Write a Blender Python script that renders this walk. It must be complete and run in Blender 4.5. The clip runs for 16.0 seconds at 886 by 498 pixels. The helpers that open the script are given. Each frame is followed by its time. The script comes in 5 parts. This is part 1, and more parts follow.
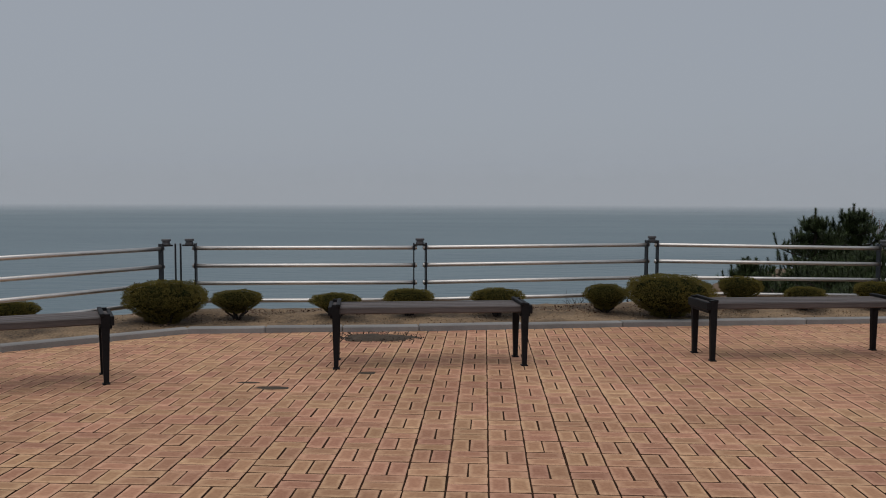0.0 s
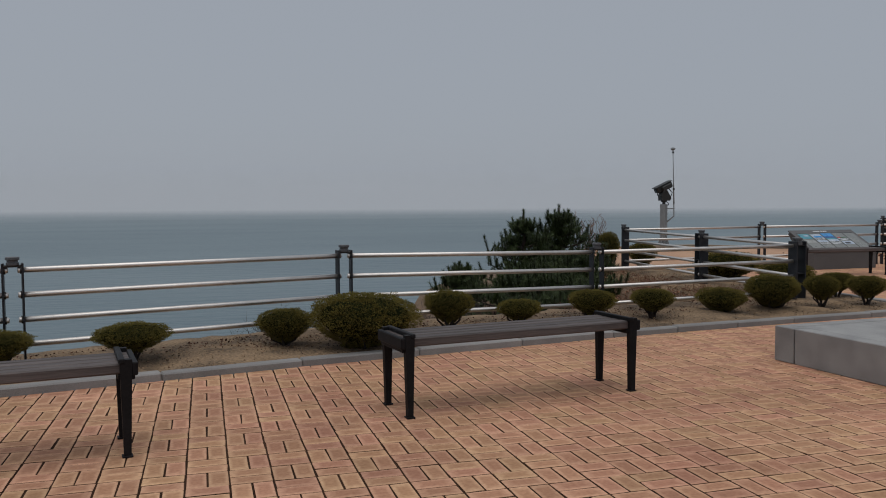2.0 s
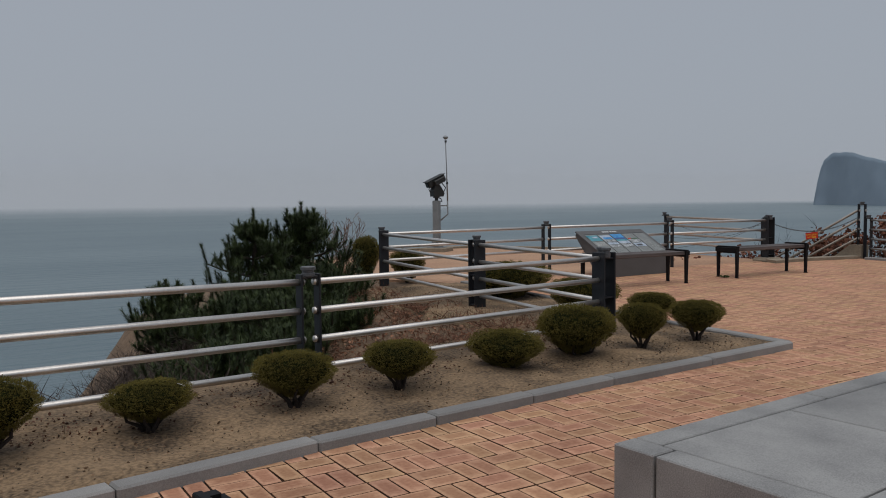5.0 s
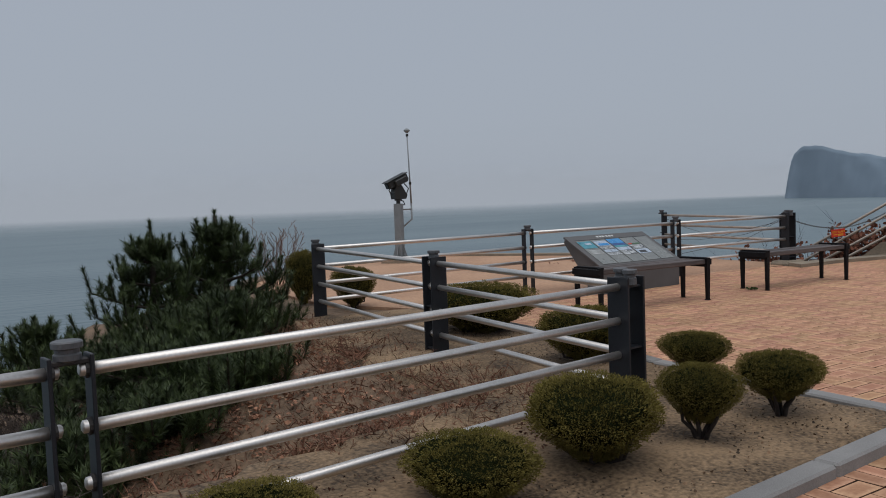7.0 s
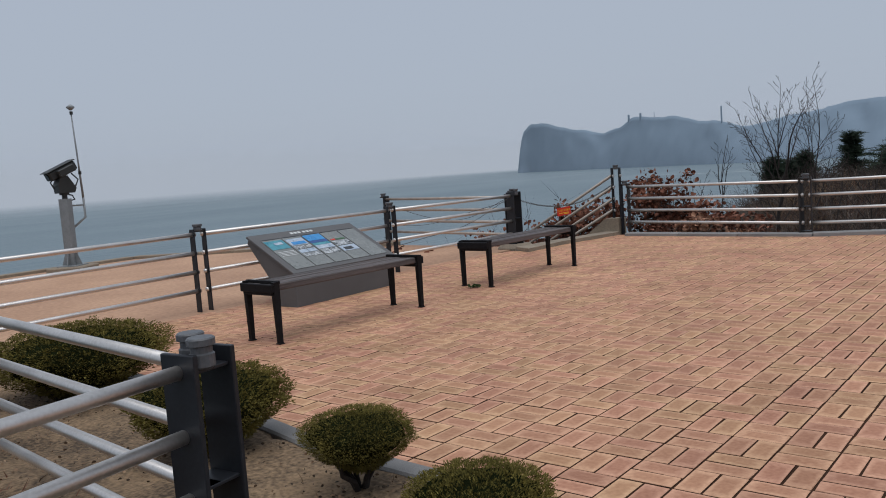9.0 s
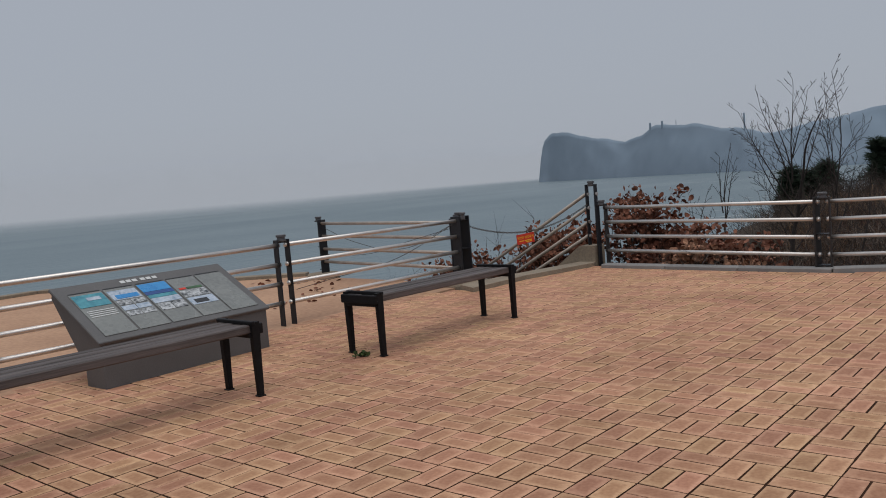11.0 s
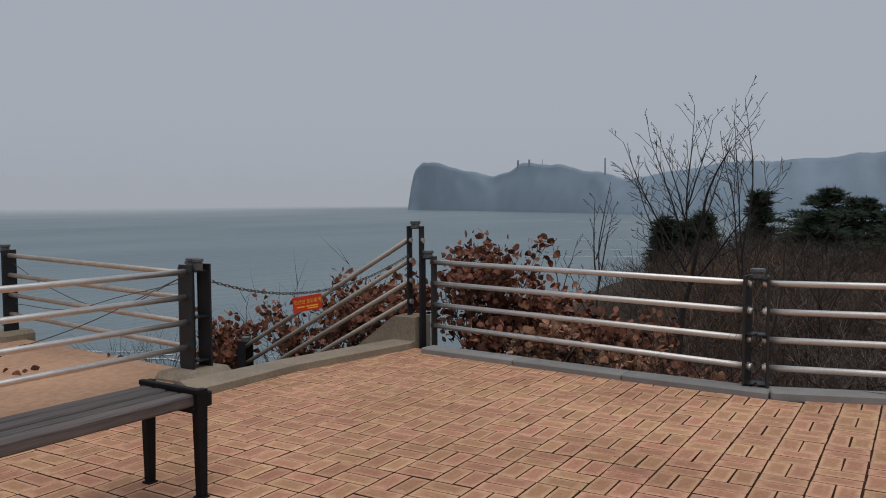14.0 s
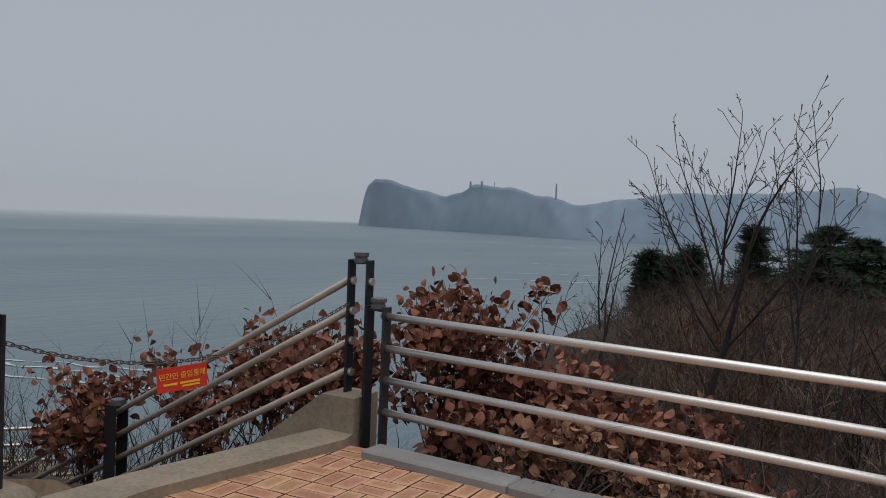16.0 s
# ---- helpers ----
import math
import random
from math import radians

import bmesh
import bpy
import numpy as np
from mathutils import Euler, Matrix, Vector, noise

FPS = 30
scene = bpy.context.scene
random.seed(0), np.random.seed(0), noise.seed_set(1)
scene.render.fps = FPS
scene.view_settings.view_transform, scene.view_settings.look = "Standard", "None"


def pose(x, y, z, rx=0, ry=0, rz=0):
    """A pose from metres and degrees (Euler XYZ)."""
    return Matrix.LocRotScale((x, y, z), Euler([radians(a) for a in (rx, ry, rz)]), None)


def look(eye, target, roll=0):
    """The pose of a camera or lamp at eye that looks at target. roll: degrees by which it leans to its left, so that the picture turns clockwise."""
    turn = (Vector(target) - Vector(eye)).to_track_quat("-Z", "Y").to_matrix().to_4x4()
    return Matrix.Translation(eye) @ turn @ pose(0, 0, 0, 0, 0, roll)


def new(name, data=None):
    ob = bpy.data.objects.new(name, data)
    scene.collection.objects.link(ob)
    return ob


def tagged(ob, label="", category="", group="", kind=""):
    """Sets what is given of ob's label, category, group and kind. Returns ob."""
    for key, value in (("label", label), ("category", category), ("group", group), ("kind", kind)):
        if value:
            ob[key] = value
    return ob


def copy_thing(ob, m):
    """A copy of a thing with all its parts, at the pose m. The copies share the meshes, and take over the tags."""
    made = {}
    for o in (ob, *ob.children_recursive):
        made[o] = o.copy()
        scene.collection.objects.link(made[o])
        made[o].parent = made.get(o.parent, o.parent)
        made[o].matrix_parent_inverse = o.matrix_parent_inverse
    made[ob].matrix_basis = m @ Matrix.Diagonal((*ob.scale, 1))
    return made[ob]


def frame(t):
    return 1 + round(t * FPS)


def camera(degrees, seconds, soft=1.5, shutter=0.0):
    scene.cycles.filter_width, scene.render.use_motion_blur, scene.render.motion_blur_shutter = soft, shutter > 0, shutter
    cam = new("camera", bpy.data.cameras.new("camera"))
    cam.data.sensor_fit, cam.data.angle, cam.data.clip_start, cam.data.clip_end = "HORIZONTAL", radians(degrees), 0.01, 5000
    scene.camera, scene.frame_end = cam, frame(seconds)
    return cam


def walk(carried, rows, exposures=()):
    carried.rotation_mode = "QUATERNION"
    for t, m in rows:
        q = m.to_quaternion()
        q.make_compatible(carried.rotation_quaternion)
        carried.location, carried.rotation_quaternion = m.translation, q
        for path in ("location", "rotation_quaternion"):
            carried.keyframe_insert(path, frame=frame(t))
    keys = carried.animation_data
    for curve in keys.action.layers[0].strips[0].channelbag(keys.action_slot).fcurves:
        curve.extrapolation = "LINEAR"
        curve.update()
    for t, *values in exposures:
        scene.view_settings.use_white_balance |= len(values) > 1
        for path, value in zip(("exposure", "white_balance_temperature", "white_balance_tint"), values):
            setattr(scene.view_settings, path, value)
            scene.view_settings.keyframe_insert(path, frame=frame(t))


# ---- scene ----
cam = camera(57.7, 16.0, soft=1.0)
PATH = [
    (0, (0.119, 0.125, 1.432), (0.017, 2.119, 1.313), 0.2),
    (0.5, (0.276, 0.66, 1.431), (0.352, 2.655, 1.311), -0.6),
    (1, (0.395, 1.233, 1.406), (0.649, 3.213, 1.293), -0.5),
    (1.5, (0.611, 1.798, 1.377), (1.108, 3.733, 1.269), -0.6),
    (2, (0.918, 2.356, 1.394), (1.484, 4.271, 1.286), -0.3),
    (2.5, (1.258, 2.915, 1.394), (1.891, 4.809, 1.296), -0.6),
    (3, (1.639, 3.47, 1.385), (2.343, 5.338, 1.276), -0.9),
    (3.5, (2.052, 4.067, 1.389), (2.909, 5.87, 1.274), -0.7),
    (4, (2.487, 4.643, 1.386), (3.399, 6.419, 1.267), -0.5),
    (4.5, (2.892, 5.205, 1.385), (3.879, 6.94, 1.266), -0.3),
    (4.7, (3.044, 5.413, 1.401), (4.074, 7.123, 1.281), -0.0),
    (7, (5.096, 8.102, 1.377), (6.193, 9.771, 1.263), -2.1),
    (7.5, (5.574, 8.543, 1.354), (6.786, 10.131, 1.245), -3.7),
    (8, (6.045, 8.959, 1.355), (7.468, 10.355, 1.199), -4.7),
    (8.5, (6.664, 9.169, 1.35), (8.123, 10.525, 1.165), -4.5),
    (9, (7.342, 9.398, 1.398), (8.883, 10.658, 1.206), -4.2),
    (9.5, (8.037, 9.515, 1.428), (9.605, 10.744, 1.252), -4.1),
    (9.7, (8.33, 9.594, 1.43), (9.907, 10.811, 1.25), -3.7),
    (11.8, (11.282, 10.416, 1.441), (12.756, 11.759, 1.291), -5.1),
    (12, (11.563, 10.539, 1.444), (13.039, 11.881, 1.296), -5.0),
    (12.5, (12.264, 10.793, 1.468), (13.743, 12.134, 1.347), -5.1),
    (13, (12.873, 11.098, 1.466), (14.365, 12.425, 1.349), -3.7),
    (13.5, (13.489, 11.398, 1.49), (15.07, 12.616, 1.368), -1.4),
    (14, (14.038, 11.765, 1.474), (15.747, 12.798, 1.358), -0.4),
    (14.5, (14.667, 12.133, 1.471), (16.461, 13.009, 1.36), 0.0),
    (15, (15.259, 12.498, 1.473), (17.059, 13.366, 1.38), 0.4),
    (15.5, (15.857, 12.89, 1.496), (17.669, 13.732, 1.416), 0.6),
    (16, (16.352, 13.248, 1.516), (18.124, 14.173, 1.448), 2.3),
]
EXPOSURE = [(0, 0.02, 6500, 10), (4.5, 0.06, 6480, 10), (7, 0.20, 6300, 10), (8, 0.36, 6200, 10), (9, 0.40, 6150, 10), (9.5, 0.22, 6150, 11), (9.7, 0.2, 6200, 11), (12, 0.20, 6520, 11), (13.5, 0.20, 6500, 11), (16, 0.25, 6500, 10)]
walk(cam, [(t, look(eye, target, roll)) for t, eye, target, roll in PATH], EXPOSURE)

# ---------------------------------------------------------------- world and sun
world = bpy.data.worlds.new("overcast")
scene.world = world
world.use_nodes = True
wn, wl = world.node_tree.nodes, world.node_tree.links
wn.clear()
sky = wn.new("ShaderNodeTexSky")
sky.sky_type, sky.sun_disc = "NISHITA", False
sky.sun_elevation, sky.sun_rotation = radians(76.7), radians(212)
sky.air_density, sky.dust_density = 1.0, 4.0
sky_bg = wn.new("ShaderNodeBackground")
sky_bg.inputs[1].default_value = 0.05
wl.new(sky.outputs[0], sky_bg.inputs[0])
cloud_bg = wn.new("ShaderNodeBackground")
cloud_bg.inputs[0].default_value = (0.86, 0.94, 1.06, 1)
cloud_bg.inputs[1].default_value = 0.40
wmix = wn.new("ShaderNodeMixShader")
wmix.inputs[0].default_value = 0.88
wl.new(sky_bg.outputs[0], wmix.inputs[1])
wl.new(cloud_bg.outputs[0], wmix.inputs[2])
wout = wn.new("ShaderNodeOutputWorld")
wl.new(wmix.outputs[0], wout.inputs[0])

sun_data = bpy.data.lights.new("sun", "SUN")
sun_data.energy, sun_data.angle, sun_data.color = 1.3, radians(70), (1.0, 0.97, 0.93)
sun = new("sun", sun_data)
sun.matrix_world = look((-5, -8, 40), (0, 0, 0))


# ---------------------------------------------------------------- materials
def mat(name, base, dark=None, rough=0.7, metal=0.0, scale=4.0, fine=60.0, amount=0.5, bump=0.2, depth=0.004, spec=0.5, stretch=(1, 1, 1), vary=0.0, rough_vary=0.1, hue=0.0):
    """Two scales of noise between two colours, with fine relief; vary: brightness by piece."""
    m = bpy.data.materials.new(name)
    m.use_nodes = True
    n, l = m.node_tree.nodes, m.node_tree.links
    p = n["Principled BSDF"]
    p.inputs["Roughness"].default_value = rough
    p.inputs["Metallic"].default_value = metal
    p.inputs["Specular IOR Level"].default_value = spec
    dark = dark or tuple(c * 0.6 for c in base)
    co = n.new("ShaderNodeTexCoord")
    mp = n.new("ShaderNodeMapping")
    mp.inputs["Scale"].default_value = stretch
    l.new(co.outputs["Object"], mp.inputs[0])
    big = n.new("ShaderNodeTexNoise")
    big.inputs["Scale"].default_value, big.inputs["Detail"].default_value = scale, 4
    small = n.new("ShaderNodeTexNoise")
    small.inputs["Scale"].default_value, small.inputs["Detail"].default_value = fine, 3
    l.new(mp.outputs[0], big.inputs["Vector"])
    l.new(mp.outputs[0], small.inputs["Vector"])
    mixn = n.new("ShaderNodeMath")
    mixn.operation = "MULTIPLY_ADD"
    mixn.inputs[1].default_value = 0.5
    half = n.new("ShaderNodeMath")
    half.operation = "MULTIPLY"
    half.inputs[1].default_value = 0.5
    l.new(big.outputs["Fac"], half.inputs[0])
    l.new(small.outputs["Fac"], mixn.inputs[0])
    l.new(half.outputs[0], mixn.inputs[2])
    ramp = n.new("ShaderNodeValToRGB")
    ramp.color_ramp.elements[0].position, ramp.color_ramp.elements[1].position = 0.5 - 0.25 * amount - 0.02, 0.5 + 0.25 * amount
    ramp.color_ramp.elements[0].color, ramp.color_ramp.elements[1].color = (*dark, 1), (*base, 1)
    l.new(mixn.outputs[0], ramp.inputs[0])
    colour = ramp.outputs[0]
    if vary:
        geo, info = n.new("ShaderNodeNewGeometry"), n.new("ShaderNodeObjectInfo")
        add = n.new("ShaderNodeMath")
        l.new(geo.outputs["Random Per Island"], add.inputs[0])
        l.new(info.outputs["Random"], add.inputs[1])
        fr = n.new("ShaderNodeMath")
        fr.operation = "FRACT"
        l.new(add.outputs[0], fr.inputs[0])
        rng = n.new("ShaderNodeMapRange")
        rng.inputs["To Min"].default_value, rng.inputs["To Max"].default_value = 1 - vary, 1 + vary
        l.new(fr.outputs[0], rng.inputs["Value"])
        hsv = n.new("ShaderNodeHueSaturation")
        l.new(rng.outputs[0], hsv.inputs["Value"])
        l.new(colour, hsv.inputs["Color"])
        if hue:
            other = n.new("ShaderNodeMath")
            other.operation = "MULTIPLY"
            other.inputs[1].default_value = 7.31
            l.new(fr.outputs[0], other.inputs[0])
            again = n.new("ShaderNodeMath")
            again.operation = "FRACT"
            l.new(other.outputs[0], again.inputs[0])
            turn = n.new("ShaderNodeMapRange")
            turn.inputs["To Min"].default_value, turn.inputs["To Max"].default_value = 0.5 - hue, 0.5 + hue
            l.new(again.outputs[0], turn.inputs["Value"])
            l.new(turn.outputs[0], hsv.inputs["Hue"])
        colour = hsv.outputs[0]
    l.new(colour, p.inputs["Base Color"])
    if rough_vary:
        rr = n.new("ShaderNodeMapRange")
        rr.inputs["To Min"].default_value, rr.inputs["To Max"].default_value = max(rough - rough_vary, 0.02), min(rough + rough_vary, 1)
        l.new(big.outputs["Fac"], rr.inputs["Value"])
        l.new(rr.outputs[0], p.inputs["Roughness"])
    if bump:
        b = n.new("ShaderNodeBump")
        b.inputs["Strength"].default_value, b.inputs["Distance"].default_value = bump, depth
        l.new(mixn.outputs[0], b.inputs["Height"])
        l.new(b.outputs[0], p.inputs["Normal"])
    return m


def brick_material():
    """Clay paver: browner middle, paler worn rim, each piece a little different."""
    m = mat("clay_paver", (0.56, 0.325, 0.200), (0.37, 0.195, 0.118), rough=0.8, scale=0.9, fine=45, amount=0.6, bump=0.4, depth=0.003, vary=0.12, spec=0.22, hue=0.010)
    n, l = m.node_tree.nodes, m.node_tree.links
    p = n["Principled BSDF"]
    old = p.inputs["Base Color"].links[0].from_socket
    uv = n.new("ShaderNodeUVMap")
    uv.uv_map = "piece"
    sep = n.new("ShaderNodeSeparateXYZ")
    l.new(uv.outputs[0], sep.inputs[0])
    edges = []
    for axis in (0, 1):
        a = n.new("ShaderNodeMath")
        a.operation = "SUBTRACT"
        a.inputs[1].default_value = 0.5
        l.new(sep.outputs[axis], a.inputs[0])
        b = n.new("ShaderNodeMath")
        b.operation = "ABSOLUTE"
        l.new(a.outputs[0], b.inputs[0])
        edges.append(b)
    top = n.new("ShaderNodeMath")
    top.operation = "MAXIMUM"
    l.new(edges[0].outputs[0], top.inputs[0])
    l.new(edges[1].outputs[0], top.inputs[1])
    co = n.new("ShaderNodeTexCoord")
    wob = n.new("ShaderNodeTexNoise")
    wob.inputs["Scale"].default_value = 14
    l.new(co.outputs["Object"], wob.inputs["Vector"])
    add = n.new("ShaderNodeMath")
    add.operation = "MULTIPLY_ADD"
    add.inputs[1].default_value = 0.22
    l.new(wob.outputs["Fac"], add.inputs[0])
    l.new(top.outputs[0], add.inputs[2])
    rng = n.new("ShaderNodeMapRange")
    rng.inputs["From Min"].default_value, rng.inputs["From Max"].default_value = 0.38, 0.60
    l.new(add.outputs[0], rng.inputs["Value"])
    mx = n.new("ShaderNodeMix")
    mx.data_type = "RGBA"
    mx.blend_type = "MULTIPLY"
    mx.inputs["Factor"].default_value = 1.0
    rim = n.new("ShaderNodeValToRGB")
    rim.color_ramp.elements[0].color, rim.color_ramp.elements[1].color = (0.82, 0.76, 0.73, 1), (1.14, 1.17, 1.18, 1)
    l.new(rng.outputs[0], rim.inputs[0])
    l.new(old, mx.inputs["A"])
    l.new(rim.outputs[0], mx.inputs["B"])
    l.new(mx.outputs["Result"], p.inputs["Base Color"])
    return m


BRICK = brick_material()
JOINT = mat("joint_sand", (0.062, 0.033, 0.020), (0.024, 0.014, 0.009), rough=0.95, scale=2, fine=120, bump=0.5, spec=0.05)
TAN = mat("tan_paving", (0.52, 0.325, 0.21), (0.33, 0.19, 0.12), rough=0.85, scale=0.7, fine=16, amount=0.6, bump=0.5, depth=0.006, spec=0.2)
SOIL = mat("dry_soil", (0.285, 0.190, 0.108), (0.052, 0.033, 0.018), rough=0.98, scale=2.0, fine=42, amount=0.42, bump=0.9, depth=0.02)
HILL = mat("hillside_litter", (0.24, 0.158, 0.098), (0.075, 0.05, 0.033), rough=1.0, scale=0.9, fine=9, amount=0.9, bump=1.0, depth=0.08)
EASTGROUND = mat("dark_brown_ground", (0.065, 0.044, 0.03), (0.022, 0.016, 0.011), rough=1.0, scale=0.9, fine=9, amount=0.9, bump=1.0, depth=0.08)
RUSTY = mat("rusty_twig", (0.135, 0.066, 0.045), (0.05, 0.026, 0.02), rough=0.95, scale=2, fine=20, bump=0, vary=0.45, spec=0.2)
KERB = mat("granite_kerb", (0.29, 0.28, 0.27), (0.16, 0.155, 0.15), rough=0.8, scale=3, fine=160, amount=0.7, bump=0.3, vary=0.12)
GRANITE = mat("granite_slab", (0.31, 0.305, 0.295), (0.155, 0.152, 0.150), rough=0.62, scale=2.6, fine=170, amount=0.42, bump=0.15, depth=0.002, vary=0.06)
CONCRETE = mat("weathered_concrete", (0.33, 0.268, 0.195), (0.15, 0.12, 0.088), rough=0.92, scale=3, fine=40, amount=0.9, bump=0.5, depth=0.006)
STEEL = mat("brushed_steel", (0.78, 0.745, 0.71), (0.60, 0.56, 0.52), rough=0.43, metal=1.0, scale=5, fine=80, amount=0.8, bump=0.06, depth=0.001)
OLDSTEEL = mat("weathered_steel_rail", (0.42, 0.37, 0.32), (0.26, 0.22, 0.18), rough=0.5, metal=0.7, scale=6, fine=60, amount=0.8, bump=0.15, depth=0.001)
POST = mat("dark_painted_steel", (0.022, 0.024, 0.029), (0.012, 0.013, 0.016), rough=0.42, scale=5, fine=70, amount=0.8, bump=0.12, depth=0.001, spec=0.3)
RUST = mat("rust_stained_steel", (0.032, 0.026, 0.024), (0.012, 0.011, 0.011), rough=0.6, scale=7, fine=50, amount=0.9, bump=0.3, depth=0.002)
CAPMAT = mat("cap_plastic", (0.10, 0.103, 0.11), (0.06, 0.062, 0.066), rough=0.45, scale=8, fine=60, bump=0.05)
WOOD = mat("weathered_plank", (0.118, 0.096, 0.09), (0.026, 0.021, 0.021), rough=0.7, scale=3, fine=22, amount=0.55, bump=0.5, depth=0.003, stretch=(0.25, 6, 6), vary=0.25)
BENCHSTEEL = mat("bench_frame_steel", (0.014, 0.013, 0.014), (0.007, 0.007, 0.008), rough=0.55, scale=8, fine=60, bump=0.2, depth=0.001, spec=0.12)
SHRUB = mat("shrub_foliage", (0.215, 0.172, 0.044), (0.05, 0.048, 0.014), rough=0.85, scale=3, fine=18, amount=0.8, bump=0, vary=0.13, spec=0.1)
# near-black colour paints the shade deep inside the shrub crowns
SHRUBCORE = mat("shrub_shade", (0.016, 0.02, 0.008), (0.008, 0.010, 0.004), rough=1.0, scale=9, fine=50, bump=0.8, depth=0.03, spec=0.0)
LITTER = mat("damp_leaf_litter", (0.085, 0.058, 0.036), (0.022, 0.015, 0.010), rough=0.95, scale=7, fine=60, amount=0.9, bump=1.0, depth=0.012)
DARKBARK = mat("dark_bark", (0.045, 0.034, 0.028), (0.016, 0.012, 0.011), rough=0.95, scale=8, fine=40, amount=0.6, bump=0.5, depth=0.004)
BARK = mat("bark", (0.085, 0.062, 0.048), (0.03, 0.022, 0.018), rough=0.95, scale=8, fine=40, amount=0.8, bump=0.7, depth=0.006)
PALETWIG = mat("pale_bare_twig", (0.21, 0.165, 0.135), (0.10, 0.078, 0.064), rough=0.95, scale=4, fine=30, bump=0.3, vary=0.3)
TWIG = mat("bare_twig", (0.082, 0.06, 0.048), (0.030, 0.022, 0.019), rough=0.95, scale=4, fine=30, bump=0.3, vary=0.35)
NEEDLE = mat("pine_needle", (0.072, 0.098, 0.028), (0.014, 0.026, 0.010), rough=0.6, scale=2, fine=14, amount=0.8, bump=0, vary=0.4, spec=0.3)
FARPINE = mat("far_pine_foliage", (0.030, 0.045, 0.026), (0.010, 0.018, 0.012), rough=0.85, scale=1.2, fine=8, amount=0.8, bump=0, vary=0.4, spec=0.2)
DEADLEAF_PALE = mat("pale_dead_oak_leaf", (0.42, 0.23, 0.14), (0.2, 0.09, 0.055), rough=0.8, scale=2.5, fine=20, amount=0.8, bump=0.2, vary=0.4, spec=0.3)
DEADLEAF = mat("dead_oak_leaf", (0.27, 0.115, 0.07), (0.11, 0.042, 0.028), rough=0.8, scale=2.5, fine=20, amount=0.8, bump=0.2, vary=0.45, spec=0.3)
STRAW = mat("dry_grass", (0.30, 0.20, 0.125), (0.13, 0.08, 0.05), rough=0.9, scale=2, fine=20, bump=0, vary=0.45, spec=0.2)
REDBRUSH = mat("dead_bracken", (0.25, 0.125, 0.08), (0.10, 0.05, 0.034), rough=0.95, scale=2, fine=20, bump=0, vary=0.45, spec=0.2)
DESK = mat("sign_desk_coating", (0.115, 0.112, 0.112), (0.085, 0.083, 0.083), rough=0.6, scale=3, fine=90, bump=0.1, depth=0.001)
PANEL = mat("sign_panel_print", (0.23, 0.238, 0.226), (0.165, 0.175, 0.168), rough=0.28, scale=3, fine=30, bump=0.02)
MASTGREY = mat("galvanised_mast", (0.25, 0.265, 0.27), (0.18, 0.19, 0.195), rough=0.5, metal=0.2, scale=4, fine=40, bump=0.1, depth=0.001)
BLACK = mat("camera_housing", (0.022, 0.023, 0.022), (0.013, 0.014, 0.013), rough=0.5, scale=6, fine=50, bump=0.05)
GLASSY = mat("dark_lens_glass", (0.01, 0.012, 0.014), (0.008, 0.009, 0.010), rough=0.08, scale=2, fine=10, bump=0, rough_vary=0.02)
RED = mat("red_sign_enamel", (0.62, 0.035, 0.012), (0.48, 0.025, 0.010), rough=0.45, scale=5, fine=40, bump=0.05)
YELLOW = mat("yellow_lettering", (0.85, 0.52, 0.03), (0.78, 0.45, 0.02), rough=0.5, scale=6, fine=40, bump=0)
PALE = mat("pale_print", (0.62, 0.63, 0.62), (0.5, 0.51, 0.5), rough=0.4, scale=6, fine=40, bump=0)
PICBLUE = mat("print_sky_blue", (0.05, 0.30, 0.62), (0.03, 0.20, 0.48), rough=0.3, scale=5, fine=25, amount=0.7, bump=0)
PICTEAL = mat("print_teal", (0.10, 0.36, 0.42), (0.02, 0.14, 0.20), rough=0.3, scale=9, fine=30, amount=0.9, bump=0)
PICGREY = mat("print_grey_photo", (0.5, 0.52, 0.53), (0.03, 0.035, 0.04), rough=0.3, scale=16, fine=45, amount=0.35, bump=0)
PICPALE = mat("print_pale_photo", (0.55, 0.60, 0.66), (0.18, 0.26, 0.36), rough=0.3, scale=10, fine=40, amount=0.9, bump=0)
PICNAVY = mat("print_navy", (0.03, 0.09, 0.28), (0.015, 0.05, 0.18), rough=0.3, scale=8, fine=30, amount=0.7, bump=0)
PICGREEN = mat("print_green", (0.06, 0.16, 0.06), (0.02, 0.05, 0.03), rough=0.3, scale=12, fine=30, amount=0.6, bump=0)
PICDARK = mat("print_dark", (0.035, 0.036, 0.038), (0.015, 0.016, 0.018), rough=0.3, scale=12, fine=30, amount=0.6, bump=0)
WEATHERED = mat("dulled_steel_pipe", (0.58, 0.51, 0.45), (0.36, 0.30, 0.25), rough=0.5, metal=0.8, scale=6, fine=60, amount=0.6, bump=0.12, depth=0.001)
CHAIN = mat("dull_chain_steel", (0.14, 0.125, 0.11), (0.06, 0.05, 0.045), rough=0.5, metal=0.7, scale=20, fine=90, bump=0.1, depth=0.001)
# the haze of distance is put into this pale blue-grey base colour
HEAD = mat("haze_tinted_headland", (0.22, 0.285, 0.35), (0.165, 0.22, 0.275), rough=1.0, scale=0.006, fine=0.035, amount=0.8, bump=0.3, depth=3.0, spec=0.0)
FOAM = mat("sea_foam", (0.55, 0.59, 0.61), (0.34, 0.40, 0.42), rough=0.9, scale=0.3, fine=2, amount=0.9, bump=0)
WEED = mat("green_weed", (0.06, 0.09, 0.02), (0.025, 0.045, 0.01), rough=0.8, scale=10, fine=50, bump=0, vary=0.3)


